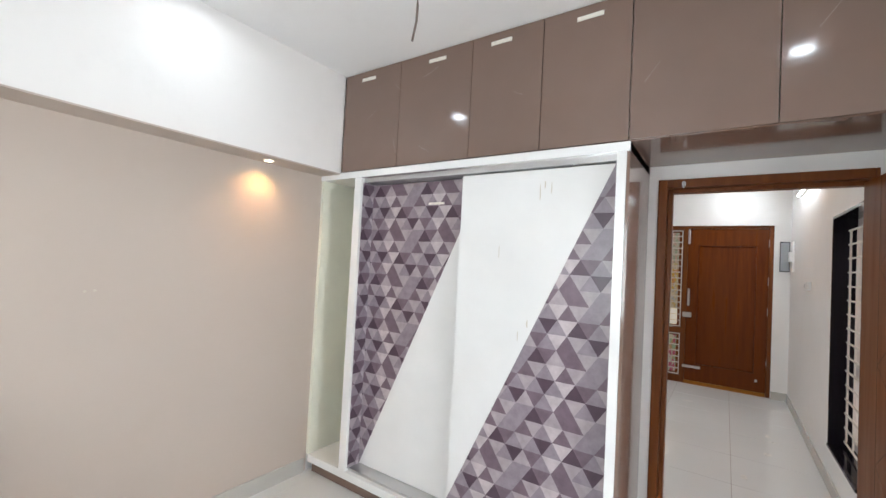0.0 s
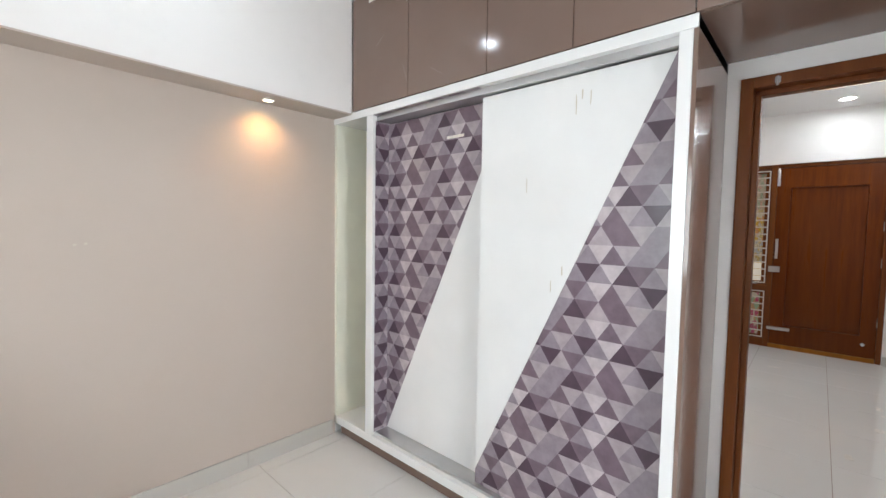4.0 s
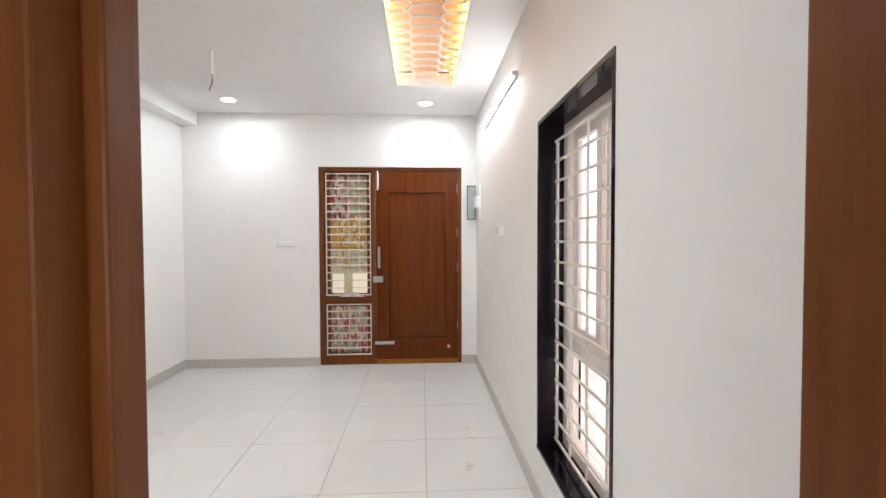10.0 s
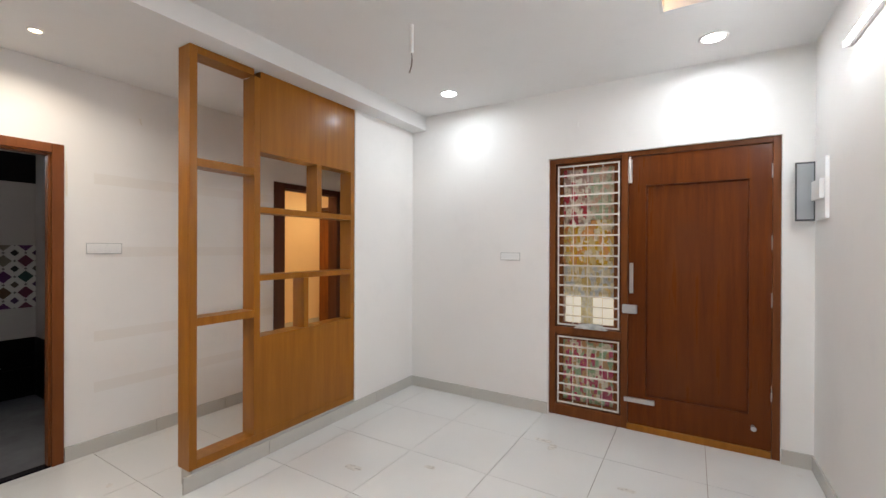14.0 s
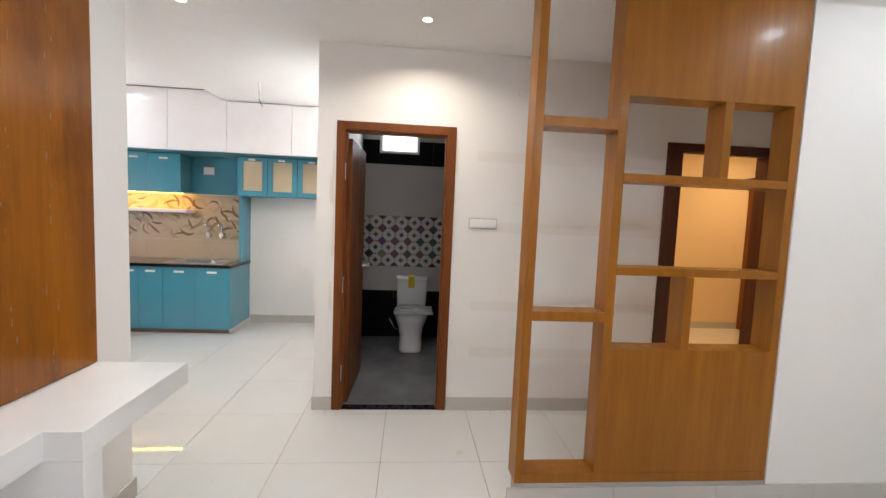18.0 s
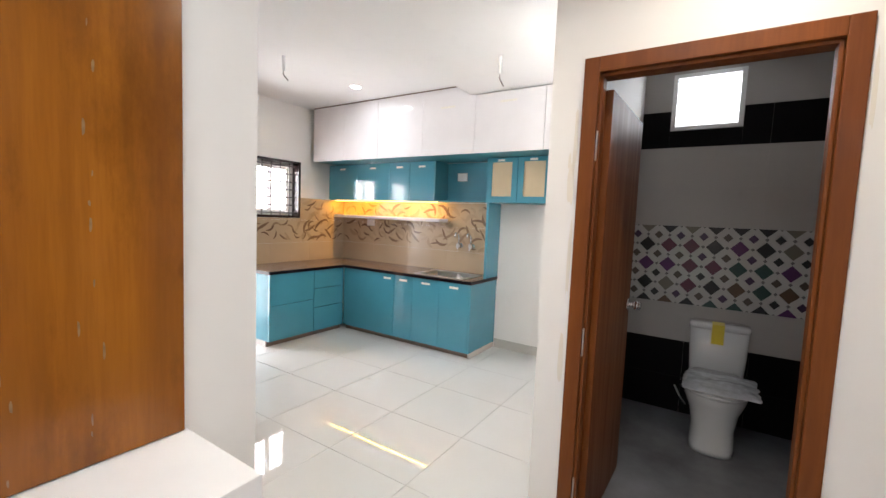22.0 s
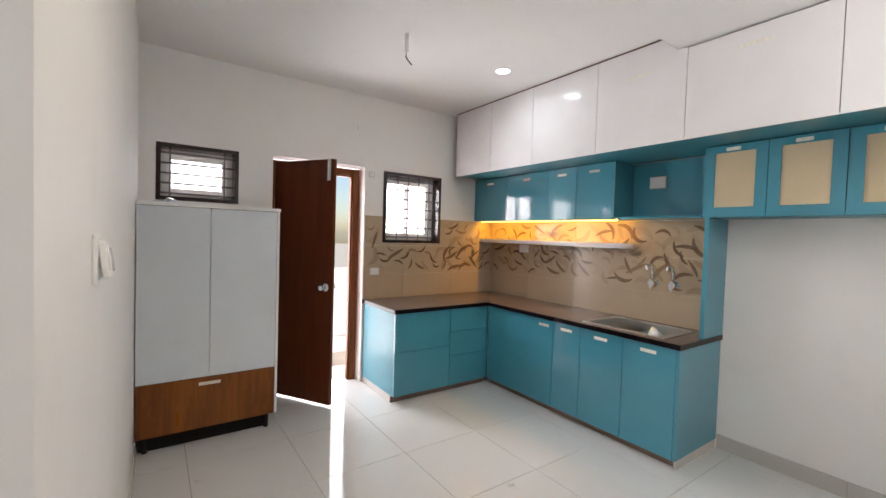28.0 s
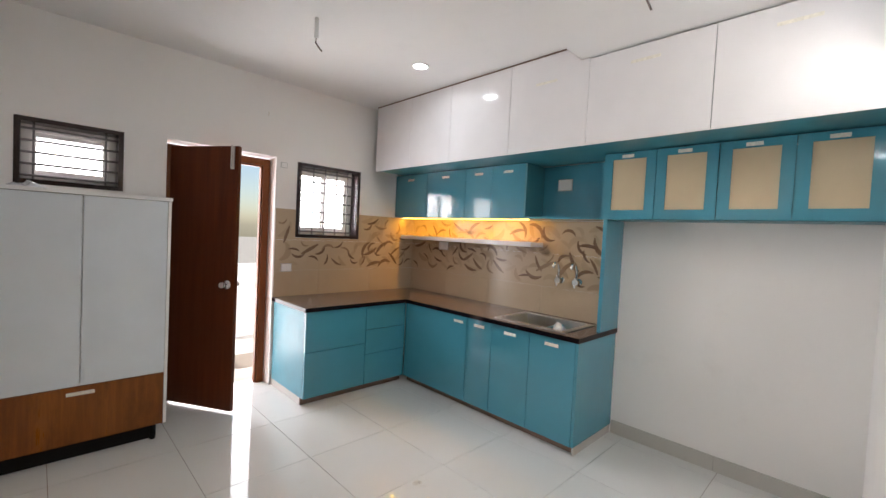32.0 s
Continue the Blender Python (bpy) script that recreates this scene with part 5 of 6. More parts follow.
TILEDARK = glossy_tile("black_wall_tile", (0.006, 0.005, 0.006), 0.30, 0.06, 0.08)
TILEPALE = glossy_tile("pale_wall_tile", (0.46, 0.43, 0.405), 0.42)
TILEGREY = glossy_tile("grey_floor_tile", (0.24, 0.242, 0.26), 0.22, 0.75, 0.4)
DIAMOND = island_tones("diamond_tones", [(0.0, (0.085, 0.012, 0.10)), (0.2, (0.004, 0.004, 0.006)), (0.45, (0.10, 0.055, 0.028)), (0.58, (0.010, 0.050, 0.045)), (0.70, (0.11, 0.016, 0.045)), (0.84, (0.17, 0.145, 0.115))], 0.35, 0.04, True)
DIAMONDSMALL = island_tones("small_diamond_tones", [(0.0, (0.045, 0.014, 0.06)), (0.3, (0.010, 0.010, 0.011)), (0.65, (0.08, 0.06, 0.045))], 0.35, 0.06, True)
DIAMONDEDGE = plain("diamond_line", (0.16, 0.15, 0.15), 0.4, relief=0.0)
wt = wall_with_holes("wall_toilet_back", "x", XT - 0.12, XT, (YN + 0.1, 5.3), LOW_C + 0.05, [(4.16, 4.62, 2.20, 2.62)], TILEPALE, "pale tiled toilet wall with black bands")
ws = wall_with_holes("wall_toilet_side", "y", 5.2, 5.3, (XT, XW - 0.11), LOW_C + 0.05, [], TILEPALE, "pale tiled toilet side wall")
TY0, TY1 = YN + 0.1, 5.2


def wall_tiles(parent, z0, z1, material, n):
    for k in range(n):
        a, b = TY0 + (TY1 - TY0) * k / n, TY0 + (TY1 - TY0) * (k + 1) / n
        for s in ([(a, b)] if z0 < 2.0 else [(a, min(b, 4.158)), (max(a, 4.622), b)]):
            if s[1] - s[0] > 0.01:
                ob = new("tile", mesh_of("tile", boxes((XT, s[0] + 0.0004, z0 + 0.0004, XT + 0.006, s[1] - 0.0004, z1 - 0.0004)), material))
                ob.parent = parent


wall_tiles(wt, 0.0, 0.28, TILEDARK, 3)
wall_tiles(wt, 0.28, 0.57, TILEDARK, 3)
wall_tiles(wt, 0.57, 0.86, TILEPALE, 3)
wall_tiles(wt, 1.47, 1.77, TILEPALE, 3)
wall_tiles(wt, 1.77, 2.07, TILEPALE, 3)
wall_tiles(wt, 2.07, 2.35, TILEDARK, 3)
ob = new("tile", mesh_of("tile", boxes((XT, 4.158, 2.071, XT + 0.006, 4.622, 2.198)), TILEDARK))
ob.parent = wt
for k, (a, b) in enumerate(((0.0, 0.28), (0.28, 0.57))):
    for i in range(3):
        ob = new("tile", mesh_of("tile", boxes((XT + 0.01 + 0.6 * i, 5.194, a + 0.001, XT + 0.608 + 0.6 * i, 5.2, b - 0.001)), TILEDARK))
        ob.parent = ws
bg = boxes((XT, TY0, 0.862, XT + 0.006, TY1, 1.468))
ob = new("tile", mesh_of("tile", bg, plain("diamond_ground", (0.56, 0.54, 0.52), 0.35, relief=0.0)))
ob.parent = wt
STEP = 0.152
for r in range(9):
    for k in range(28):
        y, z = 3.304 + k * STEP / 2, 0.861 + r * STEP / 2
        large, small = r % 2 == 0 and k % 2 == 0, r % 2 and k % 2
        q = 0.058 if large else 0.032 if small else 0.013
        poly = [(y + a * q, z + b * q) for a, b in ((1, 0), (0, 1), (-1, 0), (0, -1))]
        for e in ((0, 1, -0.863), (0, -1, 1.467), (1, 0, -TY0), (-1, 0, TY1)):
            poly = clipped(poly, e) if len(poly) > 2 else []
        if len(poly) > 2:
            ob = new("diamond_tile", mesh_of("diamond_tile", prism(poly, "x", XT + 0.006, XT + 0.0075), DIAMOND if large else DIAMONDSMALL if small else DIAMONDEDGE))
            ob.parent = wt
structure("floor_toilet", boxes((XT, TY0, -0.003, XW - 0.02, TY1, -0.001)), TILEGREY, "wet grey toilet floor tiles", "floor")
structure("threshold", boxes((XW - 0.065, 4.058, -0.003, XW + 0.004, 4.792, 0.008), bevel=0.002), GRANITE, "black granite toilet threshold", "threshold")

v = tagged(thing("window_5", (XT, 4.39, 2.2), "small louvred toilet window glowing with daylight", "window"), kind="structure")
for sp in ((4.16, 2.20, 4.19, 2.62), (4.59, 2.20, 4.62, 2.62), (4.19, 2.20, 4.59, 2.23), (4.19, 2.59, 4.59, 2.62)):
    part("window_frame", boxes((XT - 0.10, sp[0], sp[1], XT + 0.02, sp[2], sp[3]), bevel=0.002), LAMWHITE, v)
for k in range(5):
    pn = part("louvre", turned(boxes((-0.045, 0, -0.002, 0.045, 0.40, 0.002)), pose(XT - 0.04, 4.19, 2.265 + 0.073 * k, 0, 68, 0)), MILK, v)
    pn.visible_shadow = False

wc = thing("toilet", (-5.0, 4.59, 0), "white one-piece toilet wrapped in film, yellow tape on its tank", "toilet")
WCY = 4.59


def loft_rings(rings, sides=28):
    """A smooth body through oval rings (cx, cy, z, rx, ry, squareness)."""
    bm = bmesh.new()
    loops = []
    for cx, cy, z, rx, ry, e in rings:
        row = []
        for k in range(sides):
            a = k * math.tau / sides
            c, s_ = math.cos(a), math.sin(a)
            row.append(bm.verts.new((cx + rx * math.copysign(abs(c) ** e, c), cy + ry * math.copysign(abs(s_) ** e, s_), z)))
        loops.append(row)
    for a, b in zip(loops, loops[1:]):
        for k in range(sides):
            bm.faces.new((a[k], a[(k + 1) % sides], b[(k + 1) % sides], b[k]))
    bm.faces.new(loops[0][::-1]), bm.faces.new(loops[-1])
    return bm


part("bowl", loft_rings([(-5.04, WCY, 0.0, 0.25, 0.135, 0.62), (-5.04, WCY, 0.03, 0.25, 0.132, 0.62), (-5.04, WCY, 0.16, 0.25, 0.128, 0.65), (-5.03, WCY, 0.27, 0.265, 0.15, 0.75), (-5.02, WCY, 0.34, 0.295, 0.18, 0.85), (-5.01, WCY, 0.39, 0.305, 0.187, 0.85), (-5.01, WCY, 0.405, 0.30, 0.182, 0.85)]), CERAMIC, wc, smooth=True)
part("seat", loft_rings([(-4.97, WCY, 0.406, 0.277, 0.19, 0.8), (-4.97, WCY, 0.418, 0.28, 0.193, 0.8)]), CERAMIC, wc, smooth=True)
part("lid", loft_rings([(-4.97, WCY, 0.4195, 0.275, 0.19, 0.8), (-4.97, WCY, 0.437, 0.277, 0.191, 0.8), (-4.98, WCY, 0.45, 0.25, 0.17, 0.8)]), CERAMIC, wc, smooth=True)
part("button", lathe([(0.004, 0.776), (0.022, 0.776), (0.022, 0.782), (0.004, 0.783)], (-5.29, WCY + 0.09, 0.0), 18), CHROME, wc, "chrome flush button")
part("tank", loft_rings([(-5.28, WCY, 0.36, 0.09, 0.165, 0.45), (-5.28, WCY, 0.55, 0.095, 0.175, 0.4), (-5.285, WCY, 0.735, 0.10, 0.18, 0.4)]), CERAMIC, wc, smooth=True)
part("tank_lid", loft_rings([(-5.285, WCY, 0.737, 0.105, 0.187, 0.4), (-5.285, WCY, 0.765, 0.105, 0.187, 0.4), (-5.285, WCY, 0.775, 0.095, 0.177, 0.45)]), CERAMIC, wc, smooth=True)
part("tape", boxes((-5.30, WCY - 0.045, 0.7755, -5.178, WCY + 0.03, 0.778), (-5.181, WCY - 0.045, 0.64, -5.1775, WCY + 0.03, 0.7775)), YELLOW, wc, "yellow warning tape")
part("film", cloth(-4.90, WCY + 0.03, 0.451, 0.22, 0.20, 0.018, 4.4, 30, 30), FILM, wc, "crumpled clear plastic film", smooth=True)
part("hose", tube([(-5.38, 4.36, 0.25), (-5.30, 4.34, 0.24), (-5.26, 4.38, 0.18), (-5.28, 4.42, 0.12)], 0.008), CHROME, wc)

# The lit room beyond the passage.
wall_with_holes("wall_far_room_west", "x", -6.25, -6.10, (5.3, 10.75), 3.0, [], PEACH, "peach painted far wall of the lit room")
wall_with_holes("wall_far_room_south", "y", 5.3, 5.4, (-6.10, XW - 0.11), LOW_C + 0.05, [], PEACH, "peach painted side wall of the lit room")
wall_with_holes("wall_far_room_north", "y", 10.6, 10.75, (-6.10, XW - 0.11), 3.0, [], PEACH, "peach painted end wall of the lit room")
wall_with_holes("wall_far_room_east", "x", XW - 0.26, XW - 0.11, (YF + 0.23, 10.6), 3.0, [], PEACH, "peach painted return wall of the lit room")
structure("ceiling_far_room", boxes((-6.10, YF, LOW_C, XW - 0.26, 10.6, HALL_C + 0.12)), CEIL, "white ceiling of the lit room", "ceiling")
skirting("baseboard", (-6.10, 5.4, -6.088, 9.42))
wd = thing("wardrobe", (-5.8, 10.0, 0), "tall brown wardrobe with a top ledge in the lit room", "wardrobe")
part("body", boxes((-6.098, 9.44, 0.0, -5.52, 10.598, 2.16), bevel=0.003), OAKX, wd)
part("ledge", boxes((-6.098, 9.36, 2.161, -5.44, 10.598, 2.21), bevel=0.003), DARKWOOD, wd, "dark projecting ledge")
for a, b in ((9.46, 10.02), (10.024, 10.59)):
    part("door", boxes((-5.5195, a, 0.06, -5.50, b, 2.15), bevel=0.001), OAKX, wd)
for at in ((-5.15, 9.15), (-4.3, 6.6)):
    downlight((*at, LOW_C), 0.04, True, "small warm LED spot in the lit room", "lit room spots")
    lit((*at, LOW_C), 16, WARM, 0.08)

# ---- kitchen ----
BASE_X, BASE_Y, SLAB_Z = -5.355, 0.655, 0.785


def tape_strip(parent, a, b, label="strip of masking tape"):
    part("tape", boxes((*a, *b)), TAPE, parent, label)


# Base units along the back wall.
runs = [(0.66, 1.471), (1.471, 1.737), (1.737, 2.095), (2.095, 2.462)]
for k, (a, b) in enumerate(runs):
    u = thing("base_cabinet", ((XE + BASE_X) / 2, (a + b) / 2, 0), "teal acrylic base cabinet with one door under the counter", "cabinet", "base cabinets")
    part("body", boxes((XE + 0.01, a + 0.001, 0.062, BASE_X - 0.019, b - 0.001, 0.08), (XE + 0.01, a + 0.001, 0.08, XE + 0.02, b - 0.001, SLAB_Z - 0.002), (XE + 0.02, a + 0.001, 0.08, BASE_X - 0.019, a + 0.017, SLAB_Z - 0.002), (XE + 0.02, b - 0.017, 0.08, BASE_X - 0.019, b - 0.001, SLAB_Z - 0.002)), TEALDARK, u)
    dr = part("door", boxes((BASE_X - 0.018, a + 0.0018, 0.058, BASE_X, b - 0.0018, SLAB_Z - 0.004), bevel=0.0012), TEAL, u)
    mid = b - 0.10 if k == 0 else (a + b) / 2
    tape_strip(dr, (BASE_X, mid - 0.055, 0.715), (BASE_X + 0.0012, mid + 0.055, 0.738))
    part("plinth", boxes((BASE_X - 0.06, a, 0.0, BASE_X - 0.05, b, 0.061)), BROWN, u, "brown plinth")
# Drawer units under the window.
for k, (a, b, cuts) in enumerate([(-4.895, -4.31, [0.44]), (-5.353, -4.897, [0.336, 0.561])]):
    u = thing("drawer_unit", ((a + b) / 2, BASE_Y / 2, 0), "teal acrylic unit of wide drawers under the window counter", "cabinet", "drawer units")
    part("body", boxes((a, 0.02, 0.062, a + 0.016, BASE_Y - 0.019, SLAB_Z - 0.002), (b - 0.018, 0.02, 0.062, b, BASE_Y - 0.019, SLAB_Z - 0.002), (a + 0.016, 0.02, 0.062, b - 0.018, BASE_Y - 0.019, 0.08), (a + 0.016, 0.02, 0.08, b - 0.018, 0.03, SLAB_Z - 0.002)), TEALDARK if k else TEALPALE, u)
    zs = [0.058, *cuts, SLAB_Z - 0.004]
    for z0, z1 in zip(zs, zs[1:]):
        part("drawer", boxes((a + 0.0018, BASE_Y - 0.018, z0 + 0.0018, b - 0.0018, BASE_Y, z1 - 0.0018), bevel=0.0012), TEAL, u)
    part("plinth", boxes((a, BASE_Y - 0.06, 0.0, b, BASE_Y - 0.05, 0.061)), BROWN, u, "brown plinth")
    if k == 0:
        part("plinth", boxes((b - 0.03, 0.02, 0.0, b - 0.001, BASE_Y - 0.06, 0.061)), SKIRT, u, "tile plinth at the end")
# Tall end panel.
ep = thing("end_panel", (-5.65, 2.474, 0), "teal acrylic end panel stepping back above the counter", "panel")
part("lower_panel", boxes((XE + 0.002, 2.464, 0.062, BASE_X + 0.001, 2.484, SLAB_Z - 0.001), bevel=0.001), TEAL, ep)
part("upper_panel", boxes((XE + 0.002, 2.464, SLAB_Z + 0.031, XE + 0.30, 2.492, 1.632), bevel=0.001), TEAL, ep)
single("kerb", boxes((XE + 0.013, 2.466, 0.0, BASE_X - 0.02, 2.482, 0.0615)), SKIRT, "tile kerb under the foot of the end panel", "kerb")
# Counter with its sink.
SX0, SX1, SY0, SY1 = -5.83, -5.43, 1.75, 2.32
ct = thing("counter", (-5.6, 1.2, SLAB_Z), "dark brown polished granite counter running round the corner", "counter")
part("top", boxes((XE, 0.012, SLAB_Z, -4.295, BASE_Y + 0.02, SLAB_Z + 0.03), (XE, BASE_Y + 0.02, SLAB_Z, SX0, 2.490, SLAB_Z + 0.03), (SX1, BASE_Y + 0.02, SLAB_Z, BASE_X + 0.02, 2.490, SLAB_Z + 0.03), (SX0, BASE_Y + 0.02, SLAB_Z, SX1, SY0, SLAB_Z + 0.03), (SX0, SY1, SLAB_Z, SX1, 2.490, SLAB_Z + 0.03)), SLAB, ct)
part("nosing", boxes((BASE_X + 0.0205, BASE_Y + 0.02, SLAB_Z - 0.004, BASE_X + 0.024, 2.494, SLAB_Z + 0.031), (XE + 0.002, 2.4905, SLAB_Z - 0.004, BASE_X + 0.0205, 2.494, SLAB_Z + 0.0305), (-4.2945, 0.012, SLAB_Z - 0.004, -4.291, BASE_Y + 0.024, SLAB_Z + 0.031), (BASE_X + 0.024, BASE_Y + 0.0205, SLAB_Z - 0.004, -4.2945, BASE_Y + 0.024, SLAB_Z + 0.031)), GRANITE, ct, "polished dark edge")
sk = thing("sink", ((SX0 + SX1) / 2, (SY0 + SY1) / 2, SLAB_Z - 0.17), "stainless steel sink with protective film in the counter", "sink")
part("rim", boxes((SX0 - 0.03, SY0 - 0.03, SLAB_Z + 0.030, SX0 + 0.012, SY1 + 0.03, SLAB_Z + 0.036), (SX1 - 0.012, SY0 - 0.03, SLAB_Z + 0.030, SX1 + 0.03, SY1 + 0.03, SLAB_Z + 0.036), (SX0 + 0.012, SY0 - 0.03, SLAB_Z + 0.030, SX1 - 0.012, SY0 + 0.012, SLAB_Z + 0.036), (SX0 + 0.012, SY1 - 0.012, SLAB_Z + 0.030, SX1 - 0.012, SY1 + 0.03, SLAB_Z + 0.036), bevel=0.002), STEEL, sk)
part("bowl", boxes((SX0 + 0.004, SY0 + 0.004, SLAB_Z - 0.17, SX1 - 0.004, SY1 - 0.004, SLAB_Z - 0.165), (SX0 + 0.002, SY0 + 0.002, SLAB_Z - 0.165, SX0 + 0.012, SY1 - 0.002, SLAB_Z + 0.03), (SX1 - 0.012, SY0 + 0.002, SLAB_Z - 0.165, SX1 - 0.002, SY1 - 0.002, SLAB_Z + 0.03), (SX0 + 0.012, SY0 + 0.002, SLAB_Z - 0.165, SX1 - 0.012, SY0 + 0.012, SLAB_Z + 0.03), (SX0 + 0.012, SY1 - 0.012, SLAB_Z - 0.165, SX1 - 0.012, SY1 - 0.002, SLAB_Z + 0.03)), STEEL, sk)
part("film", cloth((SX0 + SX1) / 2, SY1 - 0.2, SLAB_Z - 0.13, 0.16, 0.19, 0.15, 2.2, 20, 20), FILM, sk, "pale crumpled protective film", smooth=True)
part("drain", lathe([(0.01, -0.164), (0.04, -0.164), (0.04, -0.16), (0.01, -0.16)], (-5.63, 1.95, SLAB_Z)), CHROME, sk, smooth=True)

# Backsplash tiles with a leaf print.
SPLASH = glossy_tile("beige_splash_tile", (0.50, 0.385, 0.265), 0.16, 0.12)
LEAF = island_tones("leaf_print", [(0.0, (0.19, 0.118, 0.066)), (0.35, (0.28, 0.19, 0.115)), (0.6, (0.15, 0.09, 0.05))], 0.2, 0.3)
LEAFPALE = island_tones("pale_leaf_print", [(0.0, (0.42, 0.32, 0.215)), (0.4, (0.37, 0.275, 0.18)), (0.75, (0.46, 0.35, 0.24))], 0.2, 0.1)
splash = new("backsplash")
tagged(splash, "beige tiles with a brown leaf print above the counter", "tile", kind="structure")
ROWS = [(SLAB_Z + 0.03, 1.055), (1.055, 1.345), (1.345, 1.632)]
for z0, z1 in ROWS:
    y = 0.01
    while y < 2.463:
        b = min(y + 0.6, 2.463)
        ob = new("tile", mesh_of("tile", boxes((XE, y + 0.0008, z0 + 0.0008, XE + 0.008, b - 0.0008, z1 - 0.0008)), SPLASH))
        ob.parent = splash
        y += 0.6
    x = XE + 0.008
    while x < -4.30:
        b = min(x + 0.6, -4.30)
        segs = [(x, b)]
        zt = z1
        if z1 > 1.37:
            segs = [(x, min(b, -5.187)), (max(x, -4.488), b)]
        for p_, q_ in segs:
            if q_ - p_ > 0.01:
                ob = new("tile", mesh_of("tile", boxes((p_ + 0.0008, 0.01, z0 + 0.0008, q_ - 0.0008, 0.018, z1 - 0.0008)), SPLASH))
                ob.parent = splash
        if z1 > 1.37:
            p_, q_ = max(x, -5.187), min(b, -4.488)
            if q_ - p_ > 0.01:
                ob = new("tile", mesh_of("tile", boxes((p_ + 0.0008, 0.01, z0 + 0.0008, q_ - 0.0008, 0.018, 1.368)), SPLASH))
                ob.parent = splash
        x += 0.6


def leaf_shapes(u0, u1, z0, z1, place, seed, hole=None, count=60, wide=0.0075):
    """Printed leaves: curved, pointed strokes scattered without touching the rim."""
    r = random.Random(seed)
    bm = bmesh.new()
    made = []
    tries = 0
    while len(made) < count and tries < 6000:
        tries += 1
        u, z, ln, a, bend = r.uniform(u0 + 0.05, u1 - 0.05), r.uniform(z0 + 0.04, z1 - 0.05), r.uniform(0.10, 0.21), r.choice((-0.75, -0.35, 0.5, 2.2)) + r.uniform(-0.4, 0.4), r.uniform(-1.3, 1.3)
        pts = []
        ok = True
        for k in range(7):
            f = k / 6
            ang = a + bend * (f - 0.5)
            pu, pz = u + (f - 0.5) * ln * math.cos(ang), z + (f - 0.5) * ln * math.sin(ang)
            if not (u0 + 0.01 < pu < u1 - 0.01 and z0 + 0.01 < pz < z1 - 0.01) or (hole and hole[0] - 0.02 < pu < hole[1] + 0.02 and pz > hole[2] - 0.02):
                ok = False
            pts.append((pu, pz, ang, wide * math.sin(math.pi * min(1, f * 0.85 + 0.08)) ** 0.8 * ln / 0.12))
        if not ok or any((u - m[0]) ** 2 + (z - m[1]) ** 2 < (0.075) ** 2 for m in made):
            continue
        made.append((u, z))
        top = [bm.verts.new(place((pu - w_ * math.sin(an), pz + w_ * math.cos(an)))) for pu, pz, an, w_ in pts]
        low = [bm.verts.new(place((pu + w_ * math.sin(an), pz - w_ * math.cos(an)))) for pu, pz, an, w_ in pts]
        for i in range(6):
            bm.faces.new((low[i], low[i + 1], top[i + 1], top[i]))
    return bm


for pale, ink, tag in ((True, LEAFPALE, "faint brown printed leaf strokes"), (False, LEAF, "dark brown printed leaf strokes")):
    o, wide = (0.0083, 0.017) if pale else (0.0088, 0.0105)
    for bm in (leaf_shapes(0.03, 2.45, 1.06, 1.63, lambda p: (XE + o, p[0], p[1]), 15 if pale else 5, None, 74 if pale else 66, wide), leaf_shapes(XE + 0.02, -4.31, 1.06, 1.63, lambda p: (p[0], 0.01 + o, p[1]), 18 if pale else 8, (-5.187, -4.488, 1.368), 34 if pale else 38, wide)):
        lf = new("leaf_print", mesh_of("leaf_print", bm, ink))
        lf.parent = splash
        tagged(lf, tag, kind="stuff")

single("wall_shelf", boxes((XE + 0.009, 0.03, 1.398, XE + 0.20, 1.80, 1.440), bevel=0.003), GLOSSWHITE, "thick white floating shelf under the wall cabinets", "shelf")

# Wall cabinets.
TX = -5.66
wc1 = thing("wall_cabinet", (TX - 0.14, 0.9, 1.632), "teal high-gloss wall cabinet with four doors", "cabinet")
part("body", boxes((XE + 0.01, 0.012, 1.634, TX - 0.019, 1.782, 1.652), (XE + 0.01, 0.012, 1.652, XE + 0.02, 1.782, 2.10), (XE + 0.02, 1.764, 1.652, TX - 0.001, 1.782, 2.10), (XE + 0.02, 0.012, 1.652, TX - 0.019, 0.03, 2.10)), TEALDARK, wc1)
for a, b in ((0.014, 0.54), (0.54, 1.09), (1.09, 1.412), (1.412, 1.765)):
    dr = part("door", boxes((TX - 0.018, a + 0.0018, 1.638, TX, b - 0.0018, 2.100), bevel=0.0012), TEAL, wc1)
    tape_strip(dr, (TX, (a + b) / 2 - 0.05, 2.03), (TX + 0.0012, (a + b) / 2 + 0.05, 2.052))
part("led_strip", boxes((TX - 0.10, 0.05, 1.626, TX - 0.085, 1.76, 1.632)), LEDWARM, wc1, "warm LED strip")
niche = thing("niche_cabinet", (TX - 0.14, 2.1, 1.632), "open teal niche with a socket on its back", "cabinet")
part("back", boxes((XE + 0.01, 1.784, 1.634, XE + 0.022, 2.436, 2.10)), TEAL, niche)
part("base", boxes((XE + 0.022, 1.784, 1.634, TX, 2.436, 1.650)), TEAL, niche)
switch_plate("socket", (XE + 0.022, 1.99, 1.935), (1, 0, 0), 0.12, 0.085, 2, "white socket inside the teal niche")


